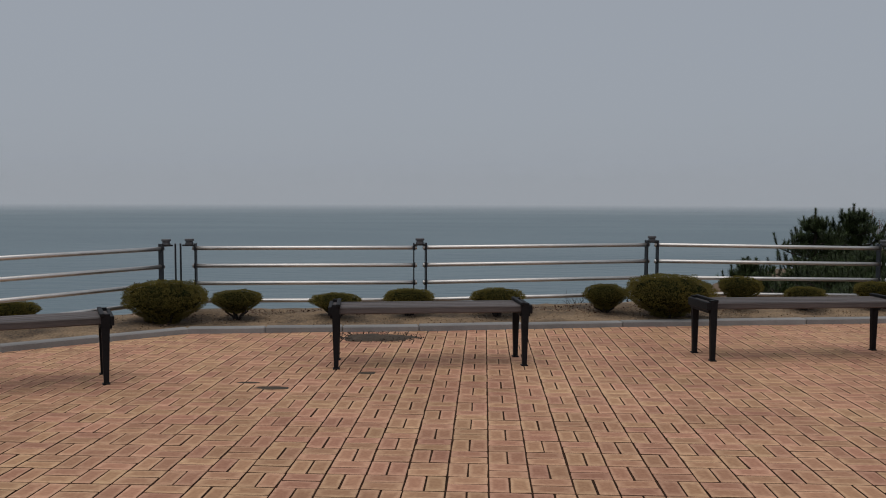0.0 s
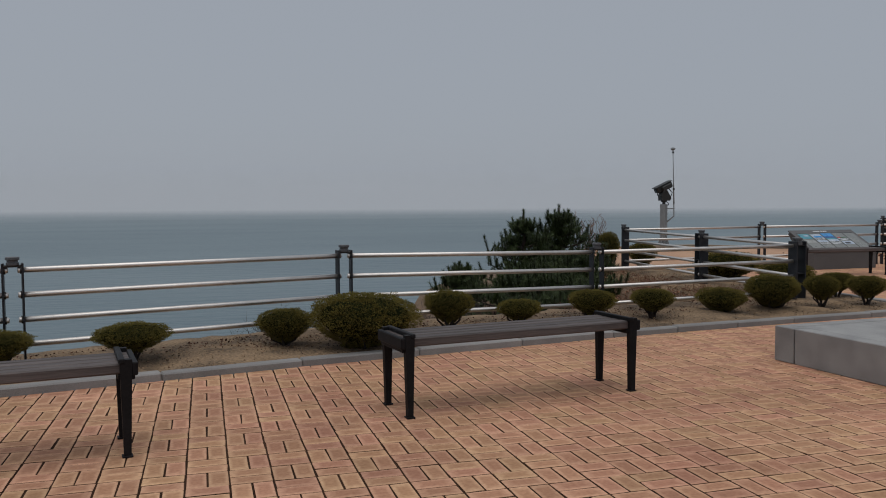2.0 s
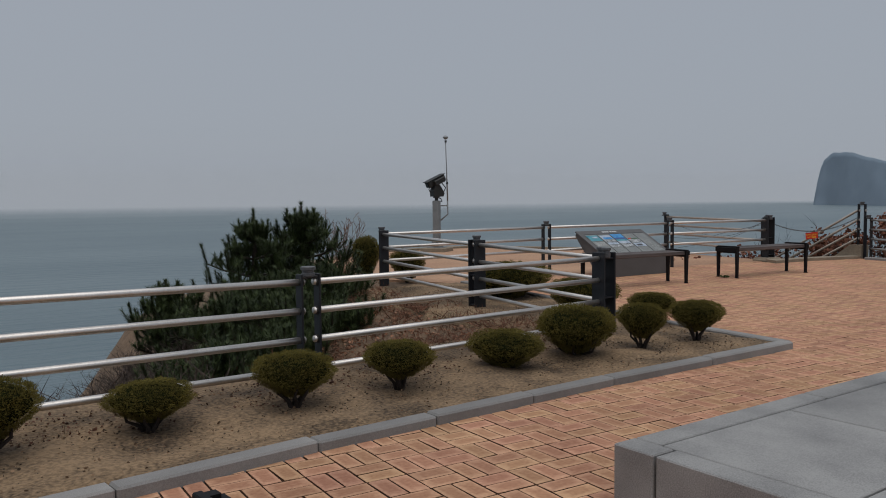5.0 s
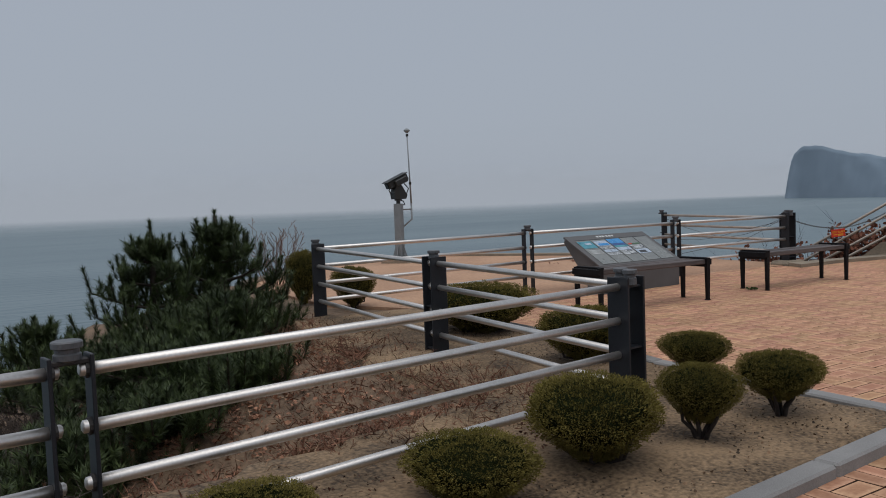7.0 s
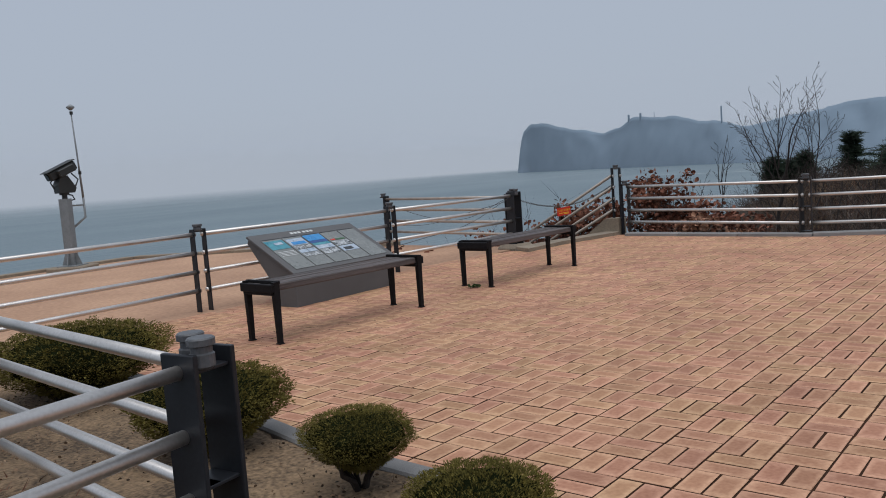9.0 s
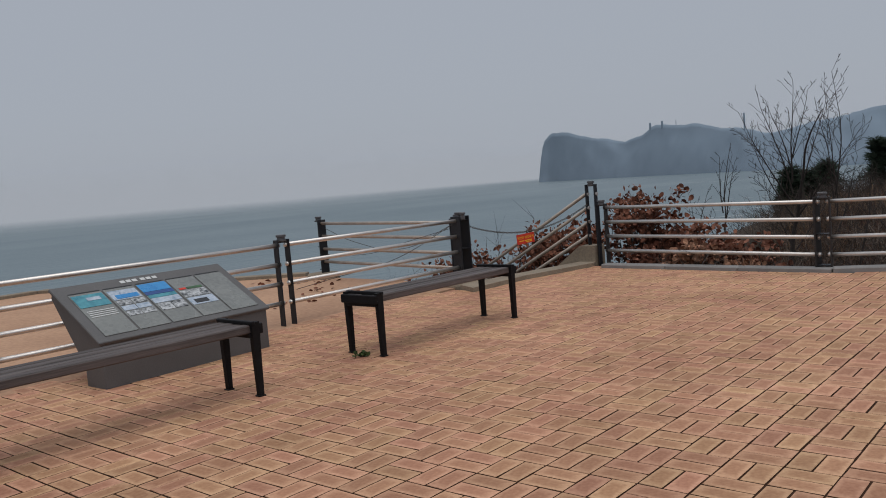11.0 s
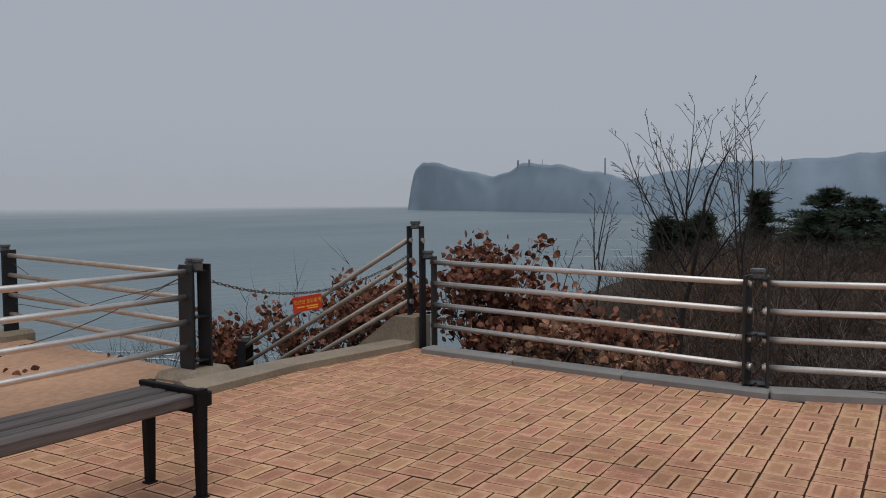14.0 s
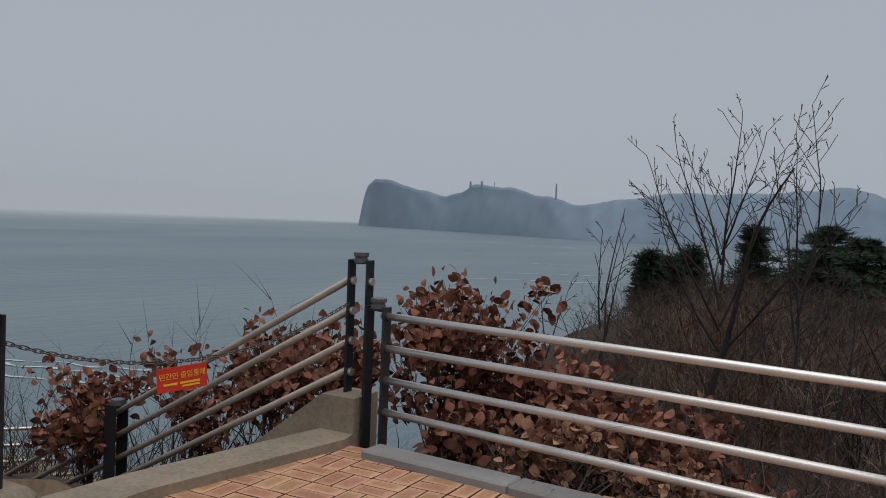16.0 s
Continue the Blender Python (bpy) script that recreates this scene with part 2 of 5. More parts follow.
def sea_material():
    m = bpy.data.materials.new("grey_sea")
    m.use_nodes = True
    n, l = m.node_tree.nodes, m.node_tree.links
    p = n["Principled BSDF"]
    co = n.new("ShaderNodeTexCoord")
    mp = n.new("ShaderNodeMapping")
    mp.inputs["Rotation"].default_value = (0, 0, radians(25))
    mp.inputs["Scale"].default_value = (0.35, 1.0, 1.0)
    l.new(co.outputs["Object"], mp.inputs[0])
    patch = n.new("ShaderNodeTexNoise")
    patch.inputs["Scale"].default_value, patch.inputs["Detail"].default_value = 0.012, 4
    l.new(mp.outputs[0], patch.inputs["Vector"])
    ramp = n.new("ShaderNodeValToRGB")
    ramp.color_ramp.elements[0].position, ramp.color_ramp.elements[1].position = 0.35, 0.65
    ramp.color_ramp.elements[0].color, ramp.color_ramp.elements[1].color = (0.112, 0.158, 0.180, 1), (0.148, 0.196, 0.217, 1)
    l.new(patch.outputs["Fac"], ramp.inputs[0])
    l.new(ramp.outputs[0], p.inputs["Base Color"])
    p.inputs["Roughness"].default_value = 0.42
    p.inputs["IOR"].default_value = 1.33
    p.inputs["Specular IOR Level"].default_value = 0.5
    wave = n.new("ShaderNodeTexNoise")
    wave.inputs["Scale"].default_value, wave.inputs["Detail"].default_value = 0.22, 7
    l.new(mp.outputs[0], wave.inputs["Vector"])
    b = n.new("ShaderNodeBump")
    b.inputs["Strength"].default_value, b.inputs["Distance"].default_value = 0.8, 1.2
    l.new(wave.outputs["Fac"], b.inputs["Height"])
    l.new(b.outputs[0], p.inputs["Normal"])
    return m


SEA = sea_material()


# ---------------------------------------------------------------- mesh tools
class Buf:
    """Vertices and faces gathered into one mesh."""

    def __init__(self):
        self.v, self.f = [], []

    def add(self, verts, faces):
        k = len(self.v)
        self.v.extend(tuple(p) for p in verts)
        self.f.extend(tuple(i + k for i in f) for f in faces)
        return self

    def box(self, size, at=(0, 0, 0), m=None, bevel=0.004):
        bm = bmesh.new()
        bmesh.ops.create_cube(bm, size=1)
        bmesh.ops.scale(bm, vec=size, verts=bm.verts)
        if bevel:
            bmesh.ops.bevel(bm, geom=bm.edges[:], offset=min(bevel, min(size) * 0.45), segments=1, affect="EDGES")
        bmesh.ops.translate(bm, vec=at, verts=bm.verts)
        return self.take(bm, m)

    def take(self, bm, m=None):
        bm.verts.index_update()
        self.add([(m @ v.co) if m else v.co.copy() for v in bm.verts], [[v.index for v in f.verts] for f in bm.faces])
        bm.free()
        return self

    def tube(self, pts, radii, n=6, cap=True):
        pts = [Vector(p) for p in pts]
        if not hasattr(radii, "__len__"):
            radii = [radii] * len(pts)
        verts, faces = [], []
        side = None
        for i, p in enumerate(pts):
            d = (pts[min(i + 1, len(pts) - 1)] - pts[max(i - 1, 0)]).normalized()
            if side is None:
                side = d.orthogonal().normalized()
            side = (side - d * side.dot(d)).normalized()
            up = d.cross(side)
            for k in range(n):
                a = 2 * math.pi * k / n
                verts.append(p + (side * math.cos(a) + up * math.sin(a)) * radii[i])
        for i in range(len(pts) - 1):
            for k in range(n):
                a, b = i * n + k, i * n + (k + 1) % n
                faces.append((a, b, b + n, a + n))
        if cap:
            faces.append(tuple(reversed(range(n))))
            faces.append(tuple(range((len(pts) - 1) * n, len(pts) * n)))
        return self.add(verts, faces)

    def lathe(self, profile, n=20, at=(0, 0, 0)):
        """profile: (radius, height) from the bottom up."""
        verts, faces = [], []
        for r, z in profile:
            for k in range(n):
                a = 2 * math.pi * k / n
                verts.append((at[0] + r * math.cos(a), at[1] + r * math.sin(a), at[2] + z))
        for i in range(len(profile) - 1):
            for k in range(n):
                a, b = i * n + k, i * n + (k + 1) % n
                faces.append((a, b, b + n, a + n))
        faces.append(tuple(reversed(range(n))))
        faces.append(tuple(range((len(profile) - 1) * n, len(profile) * n)))
        return self.add(verts, faces)

    def prism(self, outline, lo, hi, axis=2):
        """An outline in a plane, drawn out along an axis from lo to hi."""
        n = len(outline)

        def at(p, h):
            q = list(p)
            q.insert(axis, h)
            return q
        verts = [at(p, lo) for p in outline] + [at(p, hi) for p in outline]
        faces = [tuple(range(n)), tuple(reversed(range(n, 2 * n)))]
        faces += [(i, i + n, (i + 1) % n + n, (i + 1) % n) for i in range(n)]
        return self.add(verts, faces)

    def mesh(self, name, material, smooth=False):
        me = bpy.data.meshes.new(name)
        me.from_pydata(self.v, [], self.f)
        if material:
            me.materials.append(material)
        if smooth:
            me.shade_smooth()
        me.update()
        return me


def fixed(me):
    """Outward normals on closed shells."""
    bm = bmesh.new()
    bm.from_mesh(me)
    bmesh.ops.recalc_face_normals(bm, faces=bm.faces)
    bm.to_mesh(me)
    bm.free()
    return me


def part(name, buf, material, parent=None, label="", smooth=False, m=None, fix=True):
    me = buf.mesh(name, material, smooth) if isinstance(buf, Buf) else buf
    if fix and isinstance(buf, Buf):
        fixed(me)
    ob = new(name, me)
    if m is not None:
        ob.matrix_basis = m
    if parent is not None:
        ob.parent = parent
    if label:
        ob["label"] = label
    return ob


def thing(name, label, category, m=None, group="", kind=""):
    ob = new(name)
    ob.empty_display_size = 0.1
    if m is not None:
        ob.matrix_basis = m
    return tagged(ob, label, category, group, kind)


def rnd(a, b):
    return random.uniform(a, b)


def inside(x, y, poly):
    hit = False
    j = len(poly) - 1
    for i in range(len(poly)):
        (xi, yi), (xj, yj) = poly[i], poly[j]
        if (yi > y) != (yj > y) and x < (xj - xi) * (y - yi) / (yj - yi) + xi:
            hit = not hit
        j = i
    return hit


def dist_poly(x, y, poly):
    best = 1e9
    for i in range(len(poly)):
        ax, ay = poly[i]
        bx, by = poly[(i + 1) % len(poly)]
        dx, dy = bx - ax, by - ay
        t = max(0, min(1, ((x - ax) * dx + (y - ay) * dy) / (dx * dx + dy * dy)))
        best = min(best, math.hypot(x - ax - t * dx, y - ay - t * dy))
    return best


# ---------------------------------------------------------------- plan
SEA_Z = -18.0
F0, F1, F2, F3, F6 = (-3.6, 9.7), (-0.67, 9.98), (2.32, 10.8), (5.54, 11.31), (8.85, 11.72)
FL = (-5.2, 7.2)
F5, F4 = (9.0, 14.2), (9.25, 17.3)
G1, G1B, G3, G2 = (12.68, 17.35), (15.75, 17.2), (18.8, 17.15), (19.1, 20.45)
H1, G5, G6 = (20.95, 16.12), (20.5, 12.87), (21.15, 9.85)
STAIR_TOP = (21.03, 16.37)
PLATEAU = [(-40, -40), (-40, -2), (-9, 2.5), (-5.9, 7.2), (-4.0, 10.3), (-0.7, 10.7), (2.2, 11.5), (5.4, 12.0), (8.2, 12.6), (8.5, 17.5), (9.6, 22.8), (13, 25.6),
           (16.5, 25.8), (19.3, 21.2), (19.0, 17.6), (20.9, 16.6), (20.95, 16.0), (20.7, 12.8), (21.5, 9.5), (24, -2), (40, -40)]
BED = [(-4.45, 7.42), (-3.08, 8.6), (-0.6, 8.95), (1.7, 9.42), (5.0, 9.95), (7.5, 10.22), (9.9, 10.38), (10.0, 12.5), (10.3, 14.0), (10.55, 16.9)]


def land(x, y):
    """Height of the ground sheet."""
    n1 = noise.noise(Vector((x * 0.35, y * 0.35, 0)))
    n2 = noise.noise(Vector((x * 1.3, y * 1.3, 5)))
    if inside(x, y, PLATEAU):
        return -0.04
    d = dist_poly(x, y, PLATEAU)
    stair = 19.0 < x < 20.95 and y > 16.75
    z = -0.04 - 0.42 * d - max(0, d - 3.2) * 0.95 + min(d, 1.5) * (0.35 * n1 + 0.1 * n2)
    if x > 20:
        # the eastern slope: a hollow below the fence, then a low ridge running out towards the sea
        fall = max(0.0, y - 15.5)
        ridge = 0.15 - 0.15 * fall ** 1.75 + 0.5 * n1
        hollow = -1.6 - 0.04 * fall ** 1.9 + 0.35 * n1 + 0.15 * n2
        cliff = min(1.0, max(0.0, (x - 22.4) / 1.8)) * max(0.0, y - 14.7)
        hollow -= 1.5 * cliff ** 1.3
        k = min(1.0, max(0.0, (x - 24.0) / 7.5))
        k = k * k * (3 - 2 * k)
        e = hollow * (1 - k) + ridge * k
        near = min(1.0, d / 1.6)
        e = -0.04 * (1 - near) + e * near
        back = max(0.0, x - 42)
        e -= 0.02 * back ** 1.5
        z = max(z, e)
    if stair:
        z = min(z, -0.6 - 0.52 * (y - 16.75))
    return max(z, -33.0)


# ---------------------------------------------------------------- sea, headland, ground
sea = Buf()
radii = [0, 60, 110, 170, 260, 400, 620, 950, 1500, 2300, 3400, 4700]
SEG = 96
sv = [(0, 0, SEA_Z)]
for r in radii[1:]:
    for k in range(SEG):
        a = 2 * math.pi * k / SEG
        sv.append((r * math.cos(a), r * math.sin(a), SEA_Z))
sf = [(0, 1 + k, 1 + (k + 1) % SEG) for k in range(SEG)]
for i in range(len(radii) - 2):
    for k in range(SEG):
        a, b = 1 + i * SEG + k, 1 + i * SEG + (k + 1) % SEG
        sf.append((a, a + SEG, b + SEG, b))
sea.add(sv, sf)
tagged(part("water", sea, SEA), "grey-green hazy sea with low swell", "sea", kind="structure")


def headland():
    """A far cape: bluff at the tip, saddle, masted hill, and wooded hills inland."""
    crest = [(604, -24), (600, 0), (596, 20), (592, 35), (586, 46), (576, 52.5), (558, 51), (532, 45), (510, 41), (475, 33), (455, 38), (432, 49), (390, 45), (345, 37), (300, 27), (250, 35), (195, 43),
             (110, 44), (60, 49), (34, 53), (10, 47), (-10, 41), (-40, 46), (-120, 58), (-260, 50), (-420, 40)]
    buf = Buf()
    nu, nv = 260, 16
    for i in range(nu + 1):
        v = 603.5 - 1023.5 * i / nu
        for (a, za), (b, zb) in zip(crest, crest[1:]):
            if a >= v >= b:
                t = (a - v) / (a - b)
                t = t * t * (3 - 2 * t)
                z9 = za + (zb - za) * t
                break
        s = 1.27 + 0.75 * min(1, max(0, (v - 285) / 300)) ** 1.2
        if v < 285:
            s = 1.27 - 0.15 * min(1, (285 - v) / 300)
        top = 1.4 + (z9 - 1.4) * s * 1.06 + 5 * s * noise.noise(Vector((v * 0.03, 0, 0))) * 0.5 + 1.2 * s * noise.noise(Vector((v * 0.17, 3, 0)))
        ex, ey = 14.7 + 885 * s, 12.1 + (v - 12.1) * s
        out = Vector((885, v - 12.1)).normalized()
        steep = 1.0 - 0.6 * min(1, max(0, (v - 500) / 60))
        for j in range(nv + 1):
            k = j / nv
            if k <= 0.7:
                q = k / 0.7
                h = -30 + (top + 30) * (q ** (0.75 + 0.3 * (1 - steep)))
                off = 80 * steep * q
            else:
                q = (k - 0.7) / 0.3
                h = top - (top + 30) * q ** 1.3
                off = 80 * steep + 260 * q
            g = noise.noise(Vector((v * 0.05, q * 2.0, 7))) * 14 * min(q, 1 - 0.3 * q) * (1 if k <= 0.7 else 0)
            buf.v.append((ex + out.x * (off + g), ey + out.y * (off + g), h))
    for i in range(nu):
        for j in range(nv):
            a = i * (nv + 1) + j
            buf.f.append((a, a + 1, a + nv + 2, a + nv + 1))
    ob = tagged(part("backdrop_headland", buf, HEAD, smooth=True), "wooded headland with a steep bluff above the sea, haze put into its blue-grey colour", "headland", kind="structure")
    for v, z9, hh, w in ((330, 35, 15, 1.5), (408, 47, 4, 0.7), (425, 49, 2.5, 2.5), (440, 49, 2, 2.5)):
        s = 1.27 + 0.75 * min(1, max(0, (v - 285) / 300)) ** 1.2 + 0.08
        b = Buf().tube([(14.7 + 885 * s, 12.1 + (v - 12.1) * s, (z9 - 6) * s), (14.7 + 885 * s, 12.1 + (v - 12.1) * s, (z9 + hh) * s)], [w, w * 0.8], 8)
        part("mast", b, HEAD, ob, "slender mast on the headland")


headland()


def axis_steps(lo, a, b, hi, step):
    out, x, st = [], a, step
    while x <= b:
        out.append(x)
        x += step
    left, x = [], a
    while x > lo:
        st *= 1.35
        x -= st
        left.append(x)
    st, x = step, out[-1]
    while x < hi:
        st *= 1.35
        x += st
        out.append(x)
    return left[::-1] + out


gx, gy = axis_steps(-70, -7, 40, 130, 0.4), axis_steps(-70, -1, 30, 110, 0.4)
ground = Buf()
for y in gy:
    for x in gx:
        ground.v.append((x, y, land(x, y)))
for j in range(len(gy) - 1):
    for i in range(len(gx) - 1):
        a = j * len(gx) + i
        ground.f.append((a, a + 1, a + len(gx) + 1, a + len(gx)))
ground_sheet = part("ground", ground, HILL, smooth=True, fix=False)
ground_sheet.data.materials.append(EASTGROUND)
# faces east of x = 21 take the darker brown
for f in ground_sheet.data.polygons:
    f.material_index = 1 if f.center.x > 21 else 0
tagged(ground_sheet, "brown littered clifftop falling steeply to the sea", "ground", kind="structure")


def slab(name, poly, z, material, label, category, depth=0.3):
    b = Buf().prism(poly, z - depth, z)
    return tagged(part(name, b, material), label, category, kind="structure")


PAVED = [(-4.5, 7.32), (-3.08, 8.5), (-0.6, 8.85), (1.7, 9.32), (5.0, 9.85), (7.5, 10.12), (10.0, 10.28), (10.1, 12.5), (10.4, 14.0), (10.6, 17.05), (18.0, 17.0), (18.4, 16.6), (19.35, 16.55),
         (20.76, 16.26), (20.36, 12.8), (21.0, 9.8), (21.2, 3), (21.2, -6), (-7, -6), (-7, 5.3)]
pavement = slab("pavement", PAVED, -0.006, JOINT, "terrace of orange-tan clay pavers in basket weave", "paving", 0.1)
LOWER = [(10.6, 17.06), (18.6, 17.06), (18.95, 17.6), (19.25, 21.1), (16.5, 25.5), (13, 25.3), (10.2, 22.5), (9.9, 18.6)]
slab("pavement_outer", LOWER, 0.0, TAN, "plain tan paving beyond the railing", "paving", 0.1)
b = Buf()
for (ax, ay), (bx, by) in zip(LOWER[3:6], LOWER[4:7]):
    d = Vector((bx - ax, by - ay, 0))
    m = Matrix.Translation(((ax + bx) / 2, (ay + by) / 2, 0.0)) @ Matrix.Rotation(math.atan2(d.y, d.x), 4, "Z")
    b.box((d.length, 0.22, 0.2), (0, -0.1, -0.04), m, 0.01)
tagged(part("kerb_outer", b, CONCRETE), "weathered concrete edge of the outer paving", "kerb", kind="structure")


def soil_bed():
    """The planted strip: slightly domed soil between kerb and fence."""
    outer = BED + [(9.3, 17.2), (8.6, 17.4), (8.4, 14.5), (8.3, 12.5), (5.5, 11.95), (2.3, 11.4), (-0.7, 10.6), (-3.9, 10.2), (-5.8, 7.3)]
    b, idx = Buf(), {}
    step = 0.12
    for j in range(int(10.5 / step)):
        for i in range(int(17 / step)):
            x, y = -6 + i * step, 7.2 + j * step
            if inside(x, y, outer):
                e = min(1, dist_poly(x, y, outer) / 0.5)
                z = 0.045 + 0.005 * e + 0.05 * noise.noise(Vector((x * 1.4, y * 1.4, 2))) * e + 0.02 * noise.noise(Vector((x * 5, y * 5, 1)))
                idx[i, j] = len(b.v)
                b.v.append((x, y, z))
            elif dist_poly(x, y, outer) < step * 1.2:
                idx[i, j] = len(b.v)
                b.v.append((x, y, land(x, y) - 0.06 if not inside(x, y, PAVED) else -0.18))
    for (i, j), a in idx.items():
        q = [idx.get(k) for k in ((i, j), (i + 1, j), (i + 1, j + 1), (i, j + 1))]
        if None not in q:
            b.f.append(tuple(q))
    return tagged(part("soil_bed", b, SOIL, smooth=True, fix=False), "dry brown soil strip planted with clipped shrubs", "soil", kind="structure")


soil_bed()


def kerb_run(name, pts, label, piece=1.0, width=0.13, height=0.14, z=0.062, shift=0.0):
    host = thing(name, label, "kerb", kind="structure")
    cache = {}
    for (ax, ay), (bx, by) in zip(pts, pts[1:]):
        d = Vector((bx - ax, by - ay, 0))
        n = max(1, round(d.length / piece))
        L = d.length / n
        key = round(L, 3)
        if key not in cache:
            cache[key] = fixed(Buf().box((L - 0.006, width, height), (0, shift, 0), bevel=0.012).mesh("kerbstone", KERB))
        for i in range(n):
            c = Vector((ax, ay, 0)) + d * ((i + 0.5) / n)
            part("kerbstone", cache[key], None, host, m=pose(c.x, c.y, z - height / 2 + rnd(-0.006, 0.006), 0, 0, math.degrees(math.atan2(d.y, d.x)) + rnd(-0.25, 0.25)))


kerb_run("kerb_bed", BED, "grey granite kerb round the planted soil strip")
kerb_run("kerb_east", [(20.66, 16.0), (20.44, 13.9), (20.36, 12.75), (20.75, 11.5), (21.1, 9.7)], "low grey kerb under the eastern railing", 0.95, 0.2, 0.14, 0.055, 0.05)

# granite platform
plinth = thing("plinth", "low grey granite-faced platform with flush slabs", "platform", kind="structure")
PX, PY, PH = 5.78, 8.36, 0.31
PM = pose(PX, PY, 0, 0, 0, 4)
b = Buf().box((4.2, 4.4, PH - 0.03), (2.13, -2.23, (PH - 0.03) / 2 - 0.01), bevel=0)
part("core", b, JOINT, plinth, m=PM)
for k in range(3):
    part("facing_slab", Buf().box((0.14, 1.44, PH), (0.07, -0.22 - 0.735 - 1.45 * k, PH / 2), bevel=0.006), GRANITE, plinth, m=PM)
part("corner_stone", Buf().box((0.14, 0.22, PH), (0.07, -0.11, PH / 2), bevel=0.006), GRANITE, plinth, m=PM)
for k in range(3):
    part("facing_slab", Buf().box((1.38, 0.14, PH), (0.145 + 0.69 + 1.39 * k, -0.07, PH / 2), bevel=0.006), GRANITE, plinth, m=PM)
for i in range(4):
    for j in range(5):
        part("top_slab", Buf().box((0.987, 0.837, 0.05), (0.145 + 0.5 + i * 1.0, -0.145 - 0.425 - j * 0.85, PH - 0.027), bevel=0.004), GRANITE, plinth, m=PM)


# ---------------------------------------------------------------- railings
RAILS = (0.87, 0.655, 0.44, 0.225)


LEVEL = {F0: -0.02, FL: -0.03, F1: -0.01, F2: 0.0, F3: -0.06, F6: -0.06, F5: -0.03, F4: 0.0, G1: 0.02, G1B: 0.03, G3: 0.03, G2: 0.06, H1: 0.0, G5: -0.03, G6: -0.03}


def rail_section(A, B, heavy_a=False, heavy_b=False, cap_a=True, cap_b=False, za=None, zb=None, gap=0.15, material=STEEL, label="", bare_a=False, bare_b=False, post=None):
    post = post or POST
    """One bay: four pipes through a flat upright at each end, and the cap that bridges to the next bay."""
    za = LEVEL.get(A, 0.0) if za is None else za
    zb = LEVEL.get(B, 0.0) if zb is None else zb
    a, b3 = Vector((*A, za)), Vector((*B, zb))
    flat = Vector((b3.x - a.x, b3.y - a.y, 0))
    L = flat.length
    slope = (zb - za) / L
    ob = thing("railing", label or "railing bay of four steel pipes between dark flat uprights", "railing", pose(A[0], A[1], za, 0, 0, math.degrees(math.atan2(flat.y, flat.x))), "pipe railing bays")
    g = gap / 2
    for z in RAILS:
        pts = [(g - 0.04, 0, z + slope * (g - 0.04)), (g - 0.035, 0, z + slope * g), (L - g + 0.035, 0, z + slope * (L - g)), (L - g + 0.04, 0, z + slope * (L - g + 0.04))]
        part("rail", Buf().tube(pts, [0.018, 0.025, 0.025, 0.018], 16), material, ob, smooth=True)
    for x, heavy, bare in ((g, heavy_a, bare_a), (L - g, heavy_b, bare_b)):
        if bare:
            continue
        w = 0.16 if heavy else 0.085
        t = 0.02 if heavy else 0.016
        p = Buf().box((t, w, 1.0), (x, 0, slope * x + 0.93 - 0.5), bevel=0.003)
        up = part("upright", p, post, ob)
        sgn = -1 if x < L / 2 else 1
        for z in RAILS:
            q = Buf().tube([(x + sgn * t * 0.5, 0, slope * x + z), (x + sgn * (t * 0.5 + 0.012), 0, slope * x + z)], 0.034, 12)
            part("collar", q, STEEL if heavy else RUST, up, smooth=False)
        if heavy:
            for z in (0.48, 0.10):
                part("web_plate", Buf().box((gap / 2 - 0.004, w * 0.8, 0.012), (x - (1 if x < L / 2 else -1) * gap / 4, 0, slope * x + z), bevel=0.002), POST, up)
    for x, on, heavy in ((0, cap_a, heavy_a), (L, cap_b, heavy_b)):
        if on:
            c = Buf().lathe([(0.03, 0.905), (0.05, 0.915), (0.05, 0.935), (0.044, 0.94), (0.044, 0.955), (0.056, 0.96), (0.056, 0.98), (0.05, 0.985)], 18, (x, 0, slope * x))
            cap = part("post_cap", c, CAPMAT, ob, "dark round ribbed cap", smooth=False)
            part("bridge", Buf().box((gap + 0.012, 0.05, 0.02), (x, 0, slope * x + 0.905), bevel=0.004), RUST, cap)
    return ob


WEST_A, WEST_B = (-3.70, 9.60), (-3.46, 9.72)
rail_section(FL, WEST_A, cap_a=False, cap_b=True, za=-0.03, zb=-0.02)
rail_section(WEST_B, F1, za=-0.02)
rail_section(F1, F2)
rail_section(F2, F3)
rail_section(F3, F6, heavy_b=True, cap_b=False)
rail_section(F6, F5, True, True, cap_a=False, bare_a=True)
rail_section(F5, F4, True, True, cap_b=True)
rail_section(F4, G1, True, False, cap_a=False)
rail_section(G1, G1B)
rail_section(G1B, G3, False, True, cap_b=True)
rail_section((18.85, 17.22), G2, True, True, cap_a=True, cap_b=True, material=WEATHERED, label="railing bay with weathered pipes at the stair head")
h_bay = rail_section(G5, H1, True, False, cap_a=True, cap_b=True, post=RUST)
h_len = math.dist(G5, H1)
part("upright", Buf().box((0.016, 0.085, 1.0), (h_len + 0.075, 0, 0.46), bevel=0.003), POST, h_bay)
rail_section(G6, G5, False, True, cap_a=True, post=RUST)
rail_section((22.6, 7.1), G6, cap_a=False, post=RUST)


